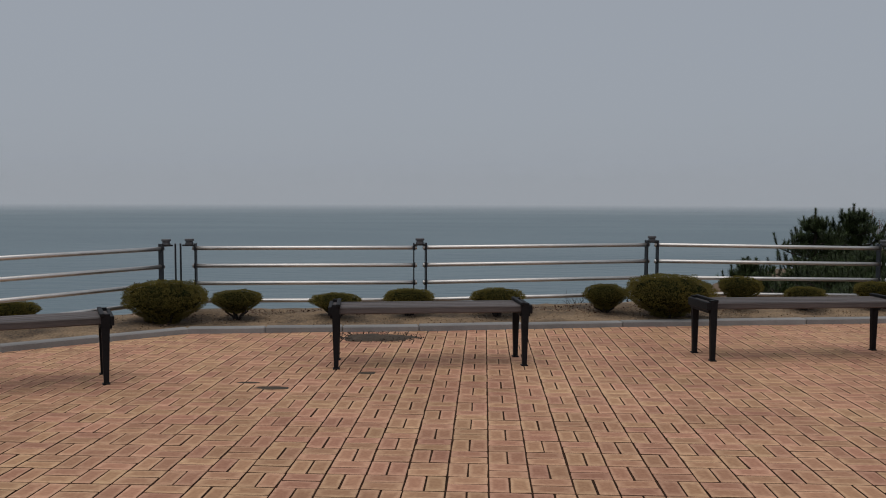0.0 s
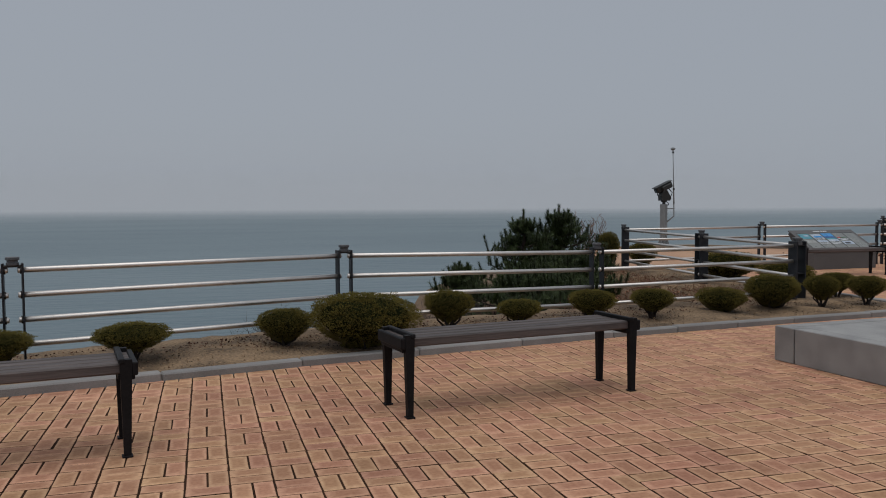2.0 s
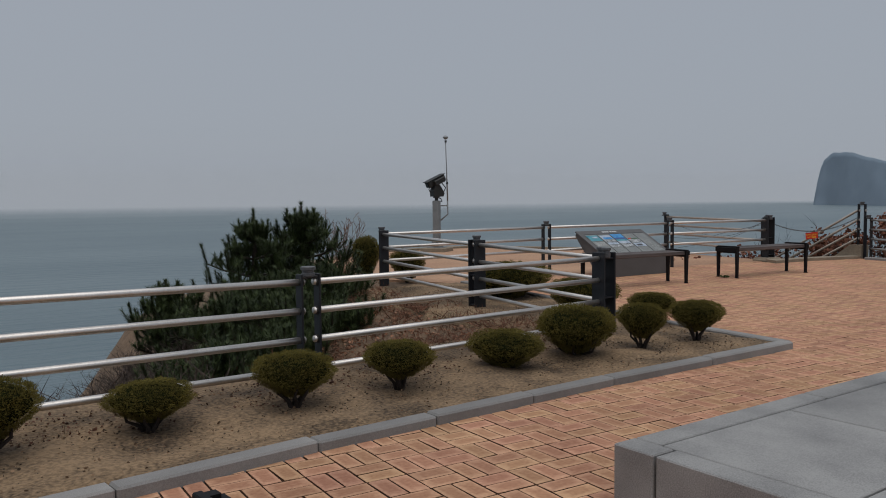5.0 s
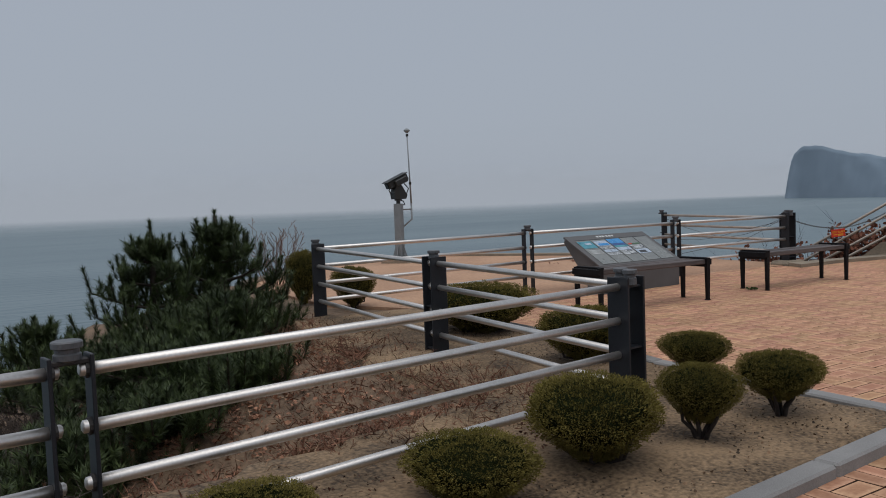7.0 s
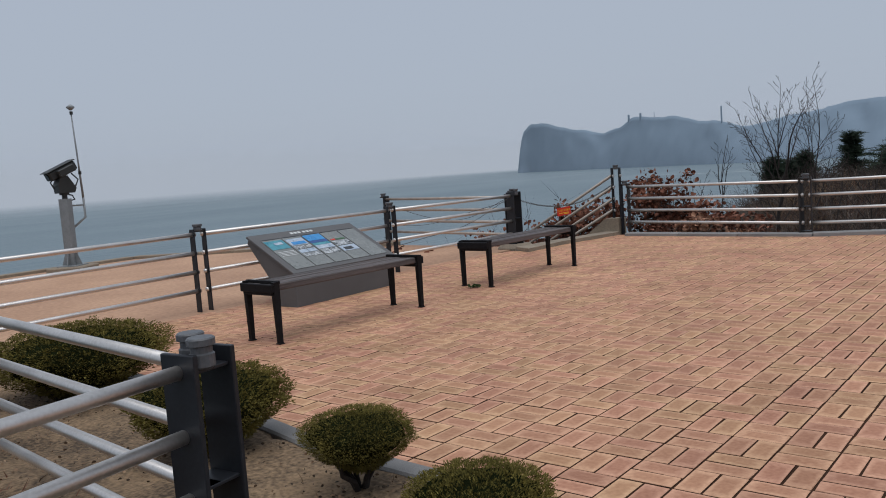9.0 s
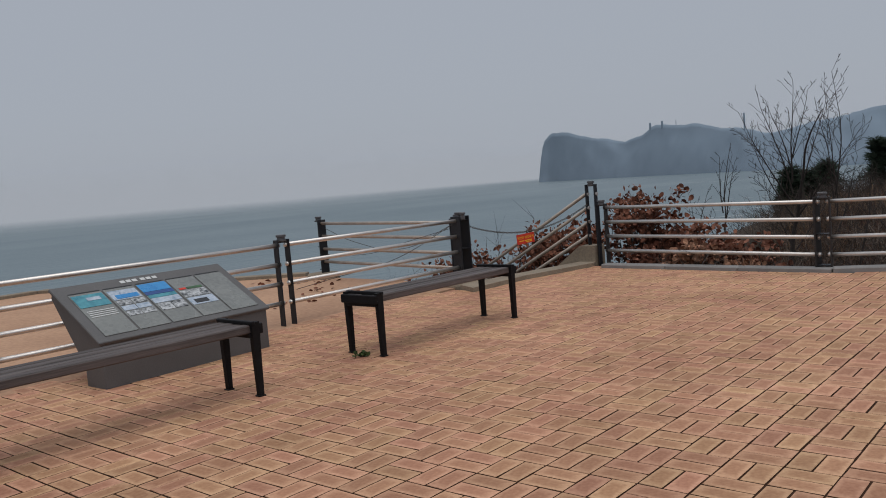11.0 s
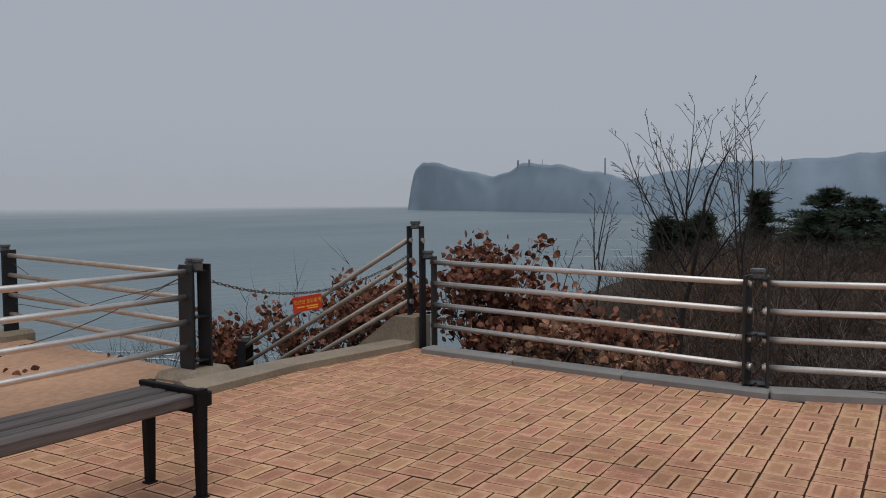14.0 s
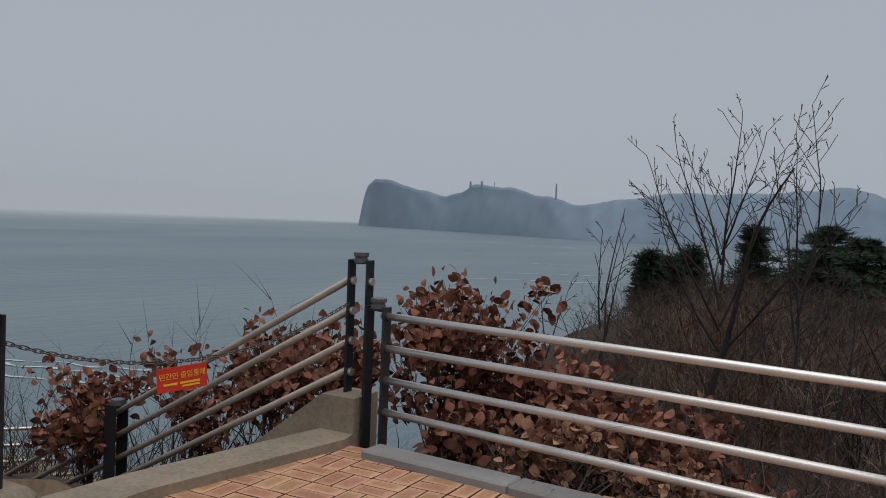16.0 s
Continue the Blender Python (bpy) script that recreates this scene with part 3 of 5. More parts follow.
def corner_post(x, y, z, turn):
    """The corner post: a second broad plate joined to the first by webs, with two caps."""
    ob = thing("railing_post", "dark steel corner post of broad plates with two ribbed caps", "post", pose(x, y, z, 0, 0, turn))
    part("plate", Buf().box((0.02, 0.16, 1.0), (0.085, 0, 0.43), bevel=0.003), POST, ob)
    for h in (0.87, 0.48, 0.10):
        part("web_plate", Buf().box((0.15, 0.13, 0.012), (0.0, 0, h), bevel=0.002), POST, ob)
    for q in (-0.055, 0.055):
        part("post_cap", Buf().lathe([(0.03, 0.875), (0.042, 0.885), (0.042, 0.925), (0.036, 0.93), (0.036, 0.95), (0.047, 0.955), (0.047, 0.975), (0.042, 0.98)], 18, (0.5 * q, q, 0)), CAPMAT, ob, "dark round ribbed cap")


corner_post(F6[0], F6[1], LEVEL[F6], 8)
corner_post(G3[0] + 0.03, G3[1] - 0.01, LEVEL[G3], 0)
wp = thing("railing_post", "pair of dark flat steel uprights at the railing corner", "post", pose(-3.58, 9.66, -0.02, 0, 0, 25))
for q in (-0.03, 0.03):
    part("upright", Buf().box((0.018, 0.08, 1.0), (q, 0, 0.43), bevel=0.003), POST, wp)
# ---------------------------------------------------------------- stair head
wall = Buf().prism([(16.23, -1.2), (16.23, 0.30), (16.5, 0.30), (18.3, -1.05), (18.3, -2.6), (17.0, -1.8)], 20.86, 21.16, 0)
tagged(part("stair_wall", wall, CONCRETE), "sloping concrete side wall of the stair", "wall", kind="structure")
sill = Buf()
sill.prism([(18.2, 16.5), (19.35, 16.48), (20.72, 16.2), (20.9, 16.24), (20.88, 16.5), (19.45, 16.78), (18.4, 16.88)], -0.5, 0.06)
tagged(part("stair_sill", sill, CONCRETE), "worn concrete sill at the head of the stair", "kerb", kind="structure")
foot = Buf()
foot.box((0.56, 0.42, 0.26), (18.78, 17.14, -0.06), bevel=0.05)
tagged(part("post_footing", foot, CONCRETE), "rough concrete footing under the stair-head post", "footing", kind="structure")
foot = Buf().box((0.42, 0.42, 0.26), (19.1, 20.45, -0.03), bevel=0.04)
tagged(part("post_footing", foot, CONCRETE), "rough concrete footing under the corner post", "footing", kind="structure")
steps = thing("stairs", "concrete steps going down to the shore", "stairs", kind="structure")
for k in range(12):
    part("step", Buf().box((1.9, 0.34, 0.3), (19.9, 16.95 + 0.33 * k, -0.2 - 0.165 * (k + 1)), bevel=0.01), CONCRETE, steps)


def stair_rail():
    ob = thing("stair_handrail", "sloping stair handrail of four weathered pipes with dark posts", "handrail", kind="")
    x0, y0 = STAIR_TOP
    x1, y1 = 21.55, 19.3
    for z in (1.10, 0.88, 0.66, 0.46):
        a, e = Vector((x0, y0 + 0.02, z)), Vector((x1, y1, z - 1.47))
        far = a + (e - a) * 2.0
        part("rail", Buf().tube([a, far], 0.026, 14), OLDSTEEL, ob, smooth=True)
    for dy in (0.03, -0.12):
        up = part("upright", Buf().box((0.085, 0.018, 0.98), (x0, y0 + dy, 0.74), bevel=0.003), POST, ob)
        for z in (1.08, 0.87, 0.66, 0.44):
            part("bolt", Buf().tube([(x0, y0 + dy - 0.03, z), (x0, y0 + dy + 0.012, z)], 0.028, 12), STEEL, up)
    part("post_cap", Buf().lathe([(0.03, 1.20), (0.05, 1.21), (0.05, 1.235), (0.043, 1.24), (0.043, 1.25), (0.054, 1.255), (0.054, 1.28)], 18, (x0, y0 - 0.045, 0)), CAPMAT, ob, "dark round ribbed cap")
    for k in (1.0, 2.0):
        x, y, z = x0 + (x1 - x0) * k, y0 + (y1 - y0) * k, 1.1 - 1.47 * k
        for dx in (-0.08, 0.06):
            part("upright", Buf().box((0.016, 0.14, 1.0), (x + dx, y, z - 0.42), bevel=0.003), POST, ob)
        part("post_cap", Buf().lathe([(0.04, 0.05), (0.06, 0.07), (0.06, 0.12), (0.05, 0.125)], 16, (x, y, z)), CAPMAT, ob)
    return ob


stair_rail()
tagged(part("stair_landing", Buf().box((5.2, 3.6, 1.6), (21.6, 23.0, -3.1), bevel=0.02), CONCRETE), "concrete landing at the foot of the steps", "landing", kind="structure")
rail_section((21.4, 24.6), (23.7, 22.4), za=-2.3, zb=-2.3, label="lower landing railing of pale steel pipes")


def chain_and_sign():
    a, e = Vector((18.92, 17.12, 0.82)), Vector((20.95, 16.36, 0.93))
    link = Buf()
    ring = []
    for k in range(10):
        t = 2 * math.pi * k / 10
        ring.append((0.020 * math.cos(t) + (0.008 if math.cos(t) > 0 else -0.008), 0.011 * math.sin(t), 0))
    link.tube(ring + ring[:1], 0.0035, 5, cap=False)
    me = link.mesh("link", CHAIN, True)
    host = thing("chain", "dull steel chain slung across the head of the stair", "chain")
    n = 62
    sag = lambda t: a + (e - a) * t + Vector((0, 0, -0.24 * 4 * t * (1 - t)))
    for k in range(n):
        p, q = sag(k / n), sag((k + 1) / n)
        m = Matrix.Translation((p + q) / 2) @ (q - p).to_track_quat("X", "Z").to_matrix().to_4x4() @ Matrix.Rotation(radians(90 * (k % 2) + 20), 4, "X")
        part("link", me, None, host, m=m)
    # sign hung on the chain
    t = 0.455
    p = sag(t)
    d = (e - a).normalized()
    m = Matrix.Translation((p.x, p.y, p.z - 0.10)) @ Matrix.Rotation(math.atan2(d.y, d.x), 4, "Z") @ Matrix.Rotation(radians(-4), 4, "Y")
    sg = thing("warning_sign", "small red sign with yellow lettering hung on the chain", "sign", m)
    part("plate", Buf().box((0.31, 0.006, 0.145), (0, 0, 0), bevel=0.002), RED, sg)
    for x in (-0.13, 0.13):
        part("hook", Buf().tube([(x, 0, 0.06), (x, 0.004, 0.09), (x, 0, 0.115)], 0.003, 6), CHAIN, sg)
    cu = bpy.data.curves.new("lettering", "FONT")
    cu.body, cu.size, cu.align_x, cu.extrude = "민간인 출입통제", 0.043, "CENTER", 0.0008
    cu.materials.append(YELLOW)
    tx = new("lettering", cu)
    tx.parent = sg
    tx.matrix_basis = pose(0, -0.0045, 0.004, 90, 0, 0)
    part("small_print", Buf().box((0.085, 0.001, 0.012), (-0.075, -0.0042, -0.028), bevel=0).box((0.125, 0.001, 0.012), (0.045, -0.0042, -0.028), bevel=0).box((0.11, 0.001, 0.010), (0.05, -0.0042, -0.048), bevel=0), YELLOW, sg)


chain_and_sign()
for pts in ([(18.75, 17.2, 0.86), (17.6, 17.24, 0.52), (16.4, 17.2, 0.42), (15.9, 17.2, 0.38)], [(18.85, 17.3, 0.85), (18.95, 18.4, 0.5), (19.05, 19.6, 0.62), (19.1, 20.3, 0.84)],
            [(18.85, 17.3, 0.8), (18.9, 18.2, 0.62), (19.0, 19.2, 0.42), (19.1, 20.3, 0.40)]):
    c = bpy.data.curves.new("cable", "CURVE")
    c.dimensions, c.bevel_depth, c.bevel_resolution = "3D", 0.004, 1
    sp = c.splines.new("BEZIER")
    sp.bezier_points.add(len(pts) - 1)
    for bp, q in zip(sp.bezier_points, pts):
        bp.co, bp.handle_left_type, bp.handle_right_type = q, "AUTO", "AUTO"
    c.materials.append(CHAIN)
    tagged(new("cable", c), "thin dark wire tied loosely along the railing", "wire", "loose wires")


# ---------------------------------------------------------------- benches
def bench(L):
    """Backless bench: four long planks clamped between twin cross bars at each end, on tapered legs."""
    ob = thing("bench", "backless park bench with weathered dark planks on black steel legs", "bench", group="park benches")
    W, H = 0.43, 0.53
    pitch = (W - 0.02) / 4
    for k in range(4):
        y = -W / 2 + 0.01 + pitch * (k + 0.5)
        part("plank", Buf().box((L - 0.045, pitch - 0.016, 0.062), (rnd(-0.004, 0.004), y, H - 0.033 + rnd(-0.003, 0.003)), bevel=0.009), WOOD, ob)
    for s in (-1, 1):
        part("end_bar", Buf().box((0.034, W + 0.02, 0.075), (s * (L / 2 - 0.017), 0, H - 0.034), bevel=0.006), BENCHSTEEL, ob)
        part("clamp_bar", Buf().box((0.034, W + 0.03, 0.028), (s * (L / 2 - 0.085), 0, H + 0.012), bevel=0.005), BENCHSTEEL, ob)
        part("under_bar", Buf().box((0.09, W - 0.02, 0.03), (s * (L / 2 - 0.06), 0, H - 0.082), bevel=0.004), BENCHSTEEL, ob)
        for q in (-1, 1):
            yc = q * (W / 2 - 0.012)
            leg = Buf()
            c = L / 2 - 0.03
            outl = [(s * u, z) for u, z in ((c, H + 0.02), (c - 0.066, H + 0.02), (c - 0.064, H - 0.10), (c - 0.054, 0.010), (c - 0.016, 0.010))]
            leg.prism(outl, yc - 0.021, yc + 0.021, 1)
            leg_ob = part("leg", leg, BENCHSTEEL, ob)
            part("foot_plate", Buf().box((0.058, 0.058, 0.010), (s * (c - 0.036), yc, 0.005), bevel=0.002), BENCHSTEEL, leg_ob)
    return ob


BENCHES = {1.92: [(3.04, 7.75, 8.0)], 1.76: [(-0.36, 7.18, 9.0), (-3.62, 5.95, 29.0)], 1.98: [(12.705, 15.11, -1.5), (15.885, 15.10, -2.0)]}
for length, places in BENCHES.items():
    first = bench(length)
    first.matrix_basis = pose(places[0][0], places[0][1], 0, 0, 0, places[0][2])
    for x, y, a in places[1:]:
        copy_thing(first, pose(x, y, 0, 0, 0, a))


# ---------------------------------------------------------------- information desk
def info_desk():
    ob = thing("information_board", "sloping grey information desk with printed photo panels", "information board", pose(14.02, 16.36, 0, 0, 0, 1.5))
    W, D, lo, hi = 1.66, 0.74, 0.37, 0.78
    part("body", Buf().prism([(0, 0), (0, lo), (D, hi), (D + 0.03, hi - 0.06), (0.30, 0.16), (0.30, 0)], -W / 2, W / 2, 0), DESK, ob)
    up = math.atan2(hi - lo, D)
    face = pose(0, 0, lo, math.degrees(up), 0, 0)
    SLn = math.hypot(D, hi - lo)
    top = part("desk_top", Buf().box((W + 0.06, SLn + 0.03, 0.03), (0, SLn / 2, 0.012), face, 0.006), DESK, ob)
    pw = (W - 0.10) / 5
    for k in range(5):
        cx = -W / 2 + 0.05 + pw * (k + 0.5)
        part("panel", Buf().box((pw - 0.02, SLn - 0.20, 0.006), (cx, SLn / 2 - 0.045, 0.031), face, 0.001), PANEL, top)

        def pic(x, y, w, h, material, name="photo"):
            part(name, Buf().box((w, h, 0.003), (cx + x, y, 0.0395 if name == "photo_detail" else 0.0365), face, 0), material, top)
        pic(0, SLn - 0.135, pw - 0.03, 0.010, PICDARK, "caption_bar")
        if k == 0:
            pic(0, SLn - 0.27, pw - 0.035, 0.19, PICTEAL)
            pic(0.03, SLn - 0.25, pw * 0.4, 0.05, PICPALE, "photo_detail")
            for r in range(4):
                pic(0, SLn - 0.43 - 0.028 * r, pw - 0.07, 0.010, PALE, "text_line")
        elif k == 1:
            pic(0, SLn - 0.26, pw - 0.045, 0.15, PICPALE)
            pic(0.01, SLn - 0.29, pw - 0.10, 0.06, PICBLUE, "photo_detail")
            for r in range(3):
                for c in (-0.25, 0.25):
                    pic(c * (pw - 0.04), SLn - 0.385 - 0.085 * r, (pw - 0.06) / 2, 0.07, PICGREY if (r + k) % 2 else PICPALE)
        elif k == 2:
            pic(0, SLn - 0.22, pw - 0.028, 0.13, PICBLUE)
            pic(0, SLn - 0.315, pw - 0.028, 0.05, PICNAVY)
            pic(0, SLn - 0.37, pw - 0.035, 0.05, PICTEAL)
            pic(0, SLn - 0.44, pw - 0.035, 0.08, PICPALE)
            for c in (-0.25, 0.25):
                pic(c * (pw - 0.04), SLn - 0.545, (pw - 0.06) / 2, 0.11, PICGREY)
        elif k == 3:
            pic(-0.08, SLn - 0.33, pw * 0.22, 0.03, RED, "caption_bar")
            pic(0.045, SLn - 0.33, pw * 0.52, 0.03, PICGREEN, "caption_bar")
            pic(0, SLn - 0.42, pw - 0.04, 0.11, PICGREY)
            pic(0, SLn - 0.55, pw - 0.04, 0.12, PICPALE)
            pic(-0.02, SLn - 0.56, pw * 0.45, 0.06, PICDARK, "photo_detail")
    for x in (-0.22, -0.16, -0.10, -0.02, 0.04, 0.10):
        part("title_character", Buf().box((0.045, 0.04, 0.003), (x, SLn - 0.055, 0.0295), face, 0), PALE, top)


info_desk()


# ---------------------------------------------------------------- surveillance mast
def camera_mast():
    ob = thing("surveillance_mast", "grey square mast with a black swivelling camera and whip aerial", "camera mast", pose(14.78, 24.7, 0.10, 0, 0, 35))
    part("footing", Buf().box((0.7, 0.7, 0.2), (0, 0, -0.09), bevel=0.02), CONCRETE, ob, "small concrete pad")
    part("pole", Buf().prism([(-0.085, -0.085), (0.085, -0.085), (0.085, 0.085), (-0.085, 0.085)], 0.0, 1.30), MASTGREY, ob)
    part("base_plate", Buf().box((0.42, 0.42, 0.03), (0, 0, 0.015)), MASTGREY, ob)
    for a in range(4):
        m = Matrix.Rotation(radians(90 * a), 4, "Z")
        g = Buf().prism([(0.085, 0.03), (0.20, 0.03), (0.085, 0.34)], -0.008, 0.008, 1)
        g.v = [tuple(m @ Vector(v)) for v in g.v]
        part("gusset", g, MASTGREY, ob)
    part("neck", Buf().lathe([(0.05, 1.30), (0.05, 1.37), (0.09, 1.375), (0.09, 1.41)], 16), BLACK, ob)
    back = pose(0, 0, 0, 0, 0, -35)
    head = part("pan_head", Buf().prism([(-0.13, 1.41), (0.16, 1.41), (0.20, 1.50), (0.05, 1.74), (-0.08, 1.74), (-0.15, 1.56)], -0.11, 0.11, 1), BLACK, ob, m=back)
    tilt = back @ pose(0.02, 0, 1.84, 0, -24, 0)
    body = part("camera_body", Buf().box((0.56, 0.24, 0.17), (-0.02, 0.05, 0), bevel=0.02), BLACK, ob, m=tilt)
    part("hood", Buf().box((0.62, 0.26, 0.016), (-0.03, 0.05, 0.098), bevel=0.004), BLACK, body)
    part("lens", Buf().tube([(-0.29, 0.05, 0.0), (-0.315, 0.05, 0.0)], 0.065, 18), GLASSY, body)
    part("lamp_box", Buf().box((0.34, 0.10, 0.14), (0.0, -0.13, -0.01), bevel=0.015), BLACK, body)
    for pts in ([(0.18, 0, 1.78), (0.30, 0, 1.66), (0.24, 0, 1.54), (0.12, 0, 1.50)], [(-0.14, 0, 1.72), (-0.24, 0, 1.62), (-0.18, 0, 1.50)], [(0.05, 0.1, 1.40), (0.20, 0.1, 1.36), (0.24, 0.1, 1.28), (0.12, 0.08, 1.25)]):
        part("cable", Buf().tube(pts, 0.014, 8), BLACK, ob, smooth=True, m=back)
    x = 0.36
    arm = part("aerial_bracket", Buf().tube([(0.08, 0, 0.72), (x, 0, 0.92), (x, 0, 1.3)], 0.022, 10).tube([(0.08, 0, 1.16), (x, 0, 1.16)], 0.016, 10), MASTGREY, ob, smooth=True, m=back)
    part("aerial", Buf().tube([(x, 0, 1.3), (x - 0.02, 0, 2.0), (x - 0.05, 0, 2.95)], [0.022, 0.016, 0.012], 10), MASTGREY, ob, smooth=True, m=back)
    for z in (2.9, 1.75):
        part("collar", Buf().lathe([(0.03, 0), (0.03, 0.06)], 12, (x - 0.045 if z > 2 else x - 0.01, 0, z)), BLACK, ob, m=back)
    part("anemometer", Buf().lathe([(0.02, 2.98), (0.075, 3.03), (0.075, 3.05), (0.02, 3.09)], 14, (x - 0.05, 0, 0)), MASTGREY, ob, m=back)


camera_mast()


# ---------------------------------------------------------------- clipped shrubs
def shrub_meshes(seed, flat, count=15000, fine=1.0):
    """A clipped crown of many short sprays over a core coloured dark as inner shade, and a few bare stems."""
    r = random.Random(seed)
    noise_off = Vector((seed * 3.1, 0, 0))

    def shape(d):
        # squarish dome of unit half width: flat below, full at the shoulder
        p = Vector((d.x, d.y, d.z))
        k = (abs(p.x) ** 2.6 + abs(p.y) ** 2.6 + abs(p.z) ** 2.6) ** (-1 / 2.6)
        w = 1 + 0.13 * noise.noise(p * 2.2 + noise_off) + 0.08 * noise.noise(p * 5.5 + noise_off)
        q = p * k * w
        if q.z < 0:
            q.x *= 1 + 0.60 * q.z
            q.y *= 1 + 0.60 * q.z
            q.z *= 1.22
        q.z *= flat
        return q
    # added hull whose dark colour stands for shade between the sprays
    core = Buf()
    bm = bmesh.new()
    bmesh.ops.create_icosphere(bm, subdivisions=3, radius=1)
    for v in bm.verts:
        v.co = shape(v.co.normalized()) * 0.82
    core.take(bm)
    leaves = Buf()
    for _ in range(count):
        d = Vector((r.gauss(0, 1), r.gauss(0, 1), r.gauss(0, 1))).normalized()
        tuft = noise.noise(d * 8.5 + noise_off)
        if tuft < -0.12 and r.random() < 0.6:
            continue
        p = shape(d) * (r.uniform(0.84, 0.97) + 0.09 * tuft)
        out = (d + Vector((r.gauss(0, 0.45), r.gauss(0, 0.45), r.gauss(0, 0.45) + 0.3))).normalized()
        side = out.orthogonal().normalized()
        side = (Matrix.Rotation(r.uniform(0, 6.28), 3, out) @ side)
        ln, w = r.uniform(0.05, 0.105) * fine, r.uniform(0.010, 0.021) * fine
        tip = p + out * ln
        mid = p + out * ln * 0.5
        leaves.add([p, mid + side * w, tip, mid - side * w], [(0, 1, 2, 3)])
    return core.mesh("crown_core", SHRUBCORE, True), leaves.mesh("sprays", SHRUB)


SHRUB_KINDS = [shrub_meshes(s, f, 36000, 0.54) for s, f in ((1, 0.62), (2, 0.70), (3, 0.55), (4, 0.62))] + [shrub_meshes(5, 0.62, 42000, 0.46)]


def shrub(x, y, w, h, stem=0.16, k=0, label=""):
    ob = thing("shrub", label or "small clipped evergreen shrub on bare twisted stems", "shrub", pose(x, y, 0.04), "clipped shrubs")
    core, leaves = SHRUB_KINDS[4 if w > 0.9 else k % 4]
    flat = (0.62, 0.70, 0.55, 0.62)[k % 4]
    h, stem, w = h * 0.82, max(stem - 0.055, 0.02), w * 0.95
    sz = h / 2 / flat
    m = Matrix.Translation((0, 0, stem + h / 2)) @ Matrix.Rotation(rnd(0, 6.28), 4, "Z") @ Matrix.Diagonal((w / 2, w / 2 * rnd(0.88, 1.05), sz, 1))
    crown = part("crown", leaves, None, ob, m=m)
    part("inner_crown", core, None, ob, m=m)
    for i in range(7):
        a = 6.28 * i / 7 + rnd(-0.4, 0.4)
        e = Vector((math.cos(a) * w * rnd(0.16, 0.32), math.sin(a) * w * rnd(0.16, 0.32), stem + h * 0.35))
        b = Buf().tube([(rnd(-0.025, 0.025), rnd(-0.025, 0.025), -0.06), (e.x * 0.35, e.y * 0.35, stem * 0.45), (e.x * 0.75 + rnd(-0.03, 0.03), e.y * 0.75, stem * 0.95), e], [0.016, 0.013, 0.010, 0.006], 6)
        part("stem", b, DARKBARK, ob, smooth=True)


SHRUBS = [(-5.1, 8.7, 0.6, 0.26, 0.10, 2), (-3.5, 9.05, 1.0, 0.56, 0.02, 0), (-2.75, 9.3, 0.62, 0.30, 0.16, 1), (-1.62, 9.45, 0.6, 0.24, 0.16, 2), (-0.78, 9.7, 0.64, 0.28, 0.16, 3),
          (0.28, 9.85, 0.66, 0.28, 0.16, 0), (1.64, 10.25, 0.56, 0.36, 0.12, 1), (2.36, 9.95, 1.12, 0.60, 0.02, 0), (3.42, 10.62, 0.55, 0.38, 0.18, 1), (4.27, 10.7, 0.52, 0.26, 0.14, 3),
          (5.2, 10.75, 0.58, 0.32, 0.16, 1), (6.05, 10.85, 0.54, 0.30, 0.15, 3), (7.1, 10.98, 0.66, 0.34, 0.08, 0), (7.88, 11.02, 0.80, 0.46, 0.12, 3), (8.6, 10.95, 0.48, 0.36, 0.18, 1),
          (9.33, 10.96, 0.54, 0.32, 0.18, 2), (9.72, 11.9, 0.54, 0.30, 0.16, 1), (9.98, 14.85, 1.2, 0.58, 0.05, 0), (9.72, 13.0, 0.86, 0.50, 0.08, 3), (10.1, 18.0, 0.62, 0.6, 0.05, 1), (9.8, 19.0, 0.55, 0.85, 0.05, 1)]
for x, y, w, h, st, k in SHRUBS:
    shrub(x, y, w, h, st, k, "broad low clipped evergreen shrub close to the soil" if w > 0.9 else "")


# ---------------------------------------------------------------- pines
def needle_shoot(buf, base, tip, length, count, r, width=0.005):
    """Needles set round a shoot and pointing up along it."""
    base, tip = Vector(base), Vector(tip)
    d = (tip - base)
    dn = d.normalized()
    side = dn.orthogonal().normalized()
    for i in range(count):
        t = r.uniform(0.0, 1.0)
        p = base + d * t
        a = r.uniform(0, 6.28)
        o = (Matrix.Rotation(a, 3, dn) @ side)
        n = (o * r.uniform(0.45, 1.0) + dn * r.uniform(0.5, 1.0)).normalized()
        w = n.cross(dn).normalized() * width
        buf.add([p - w, p + w, p + n * length * r.uniform(0.7, 1.1)], [(0, 1, 2)])


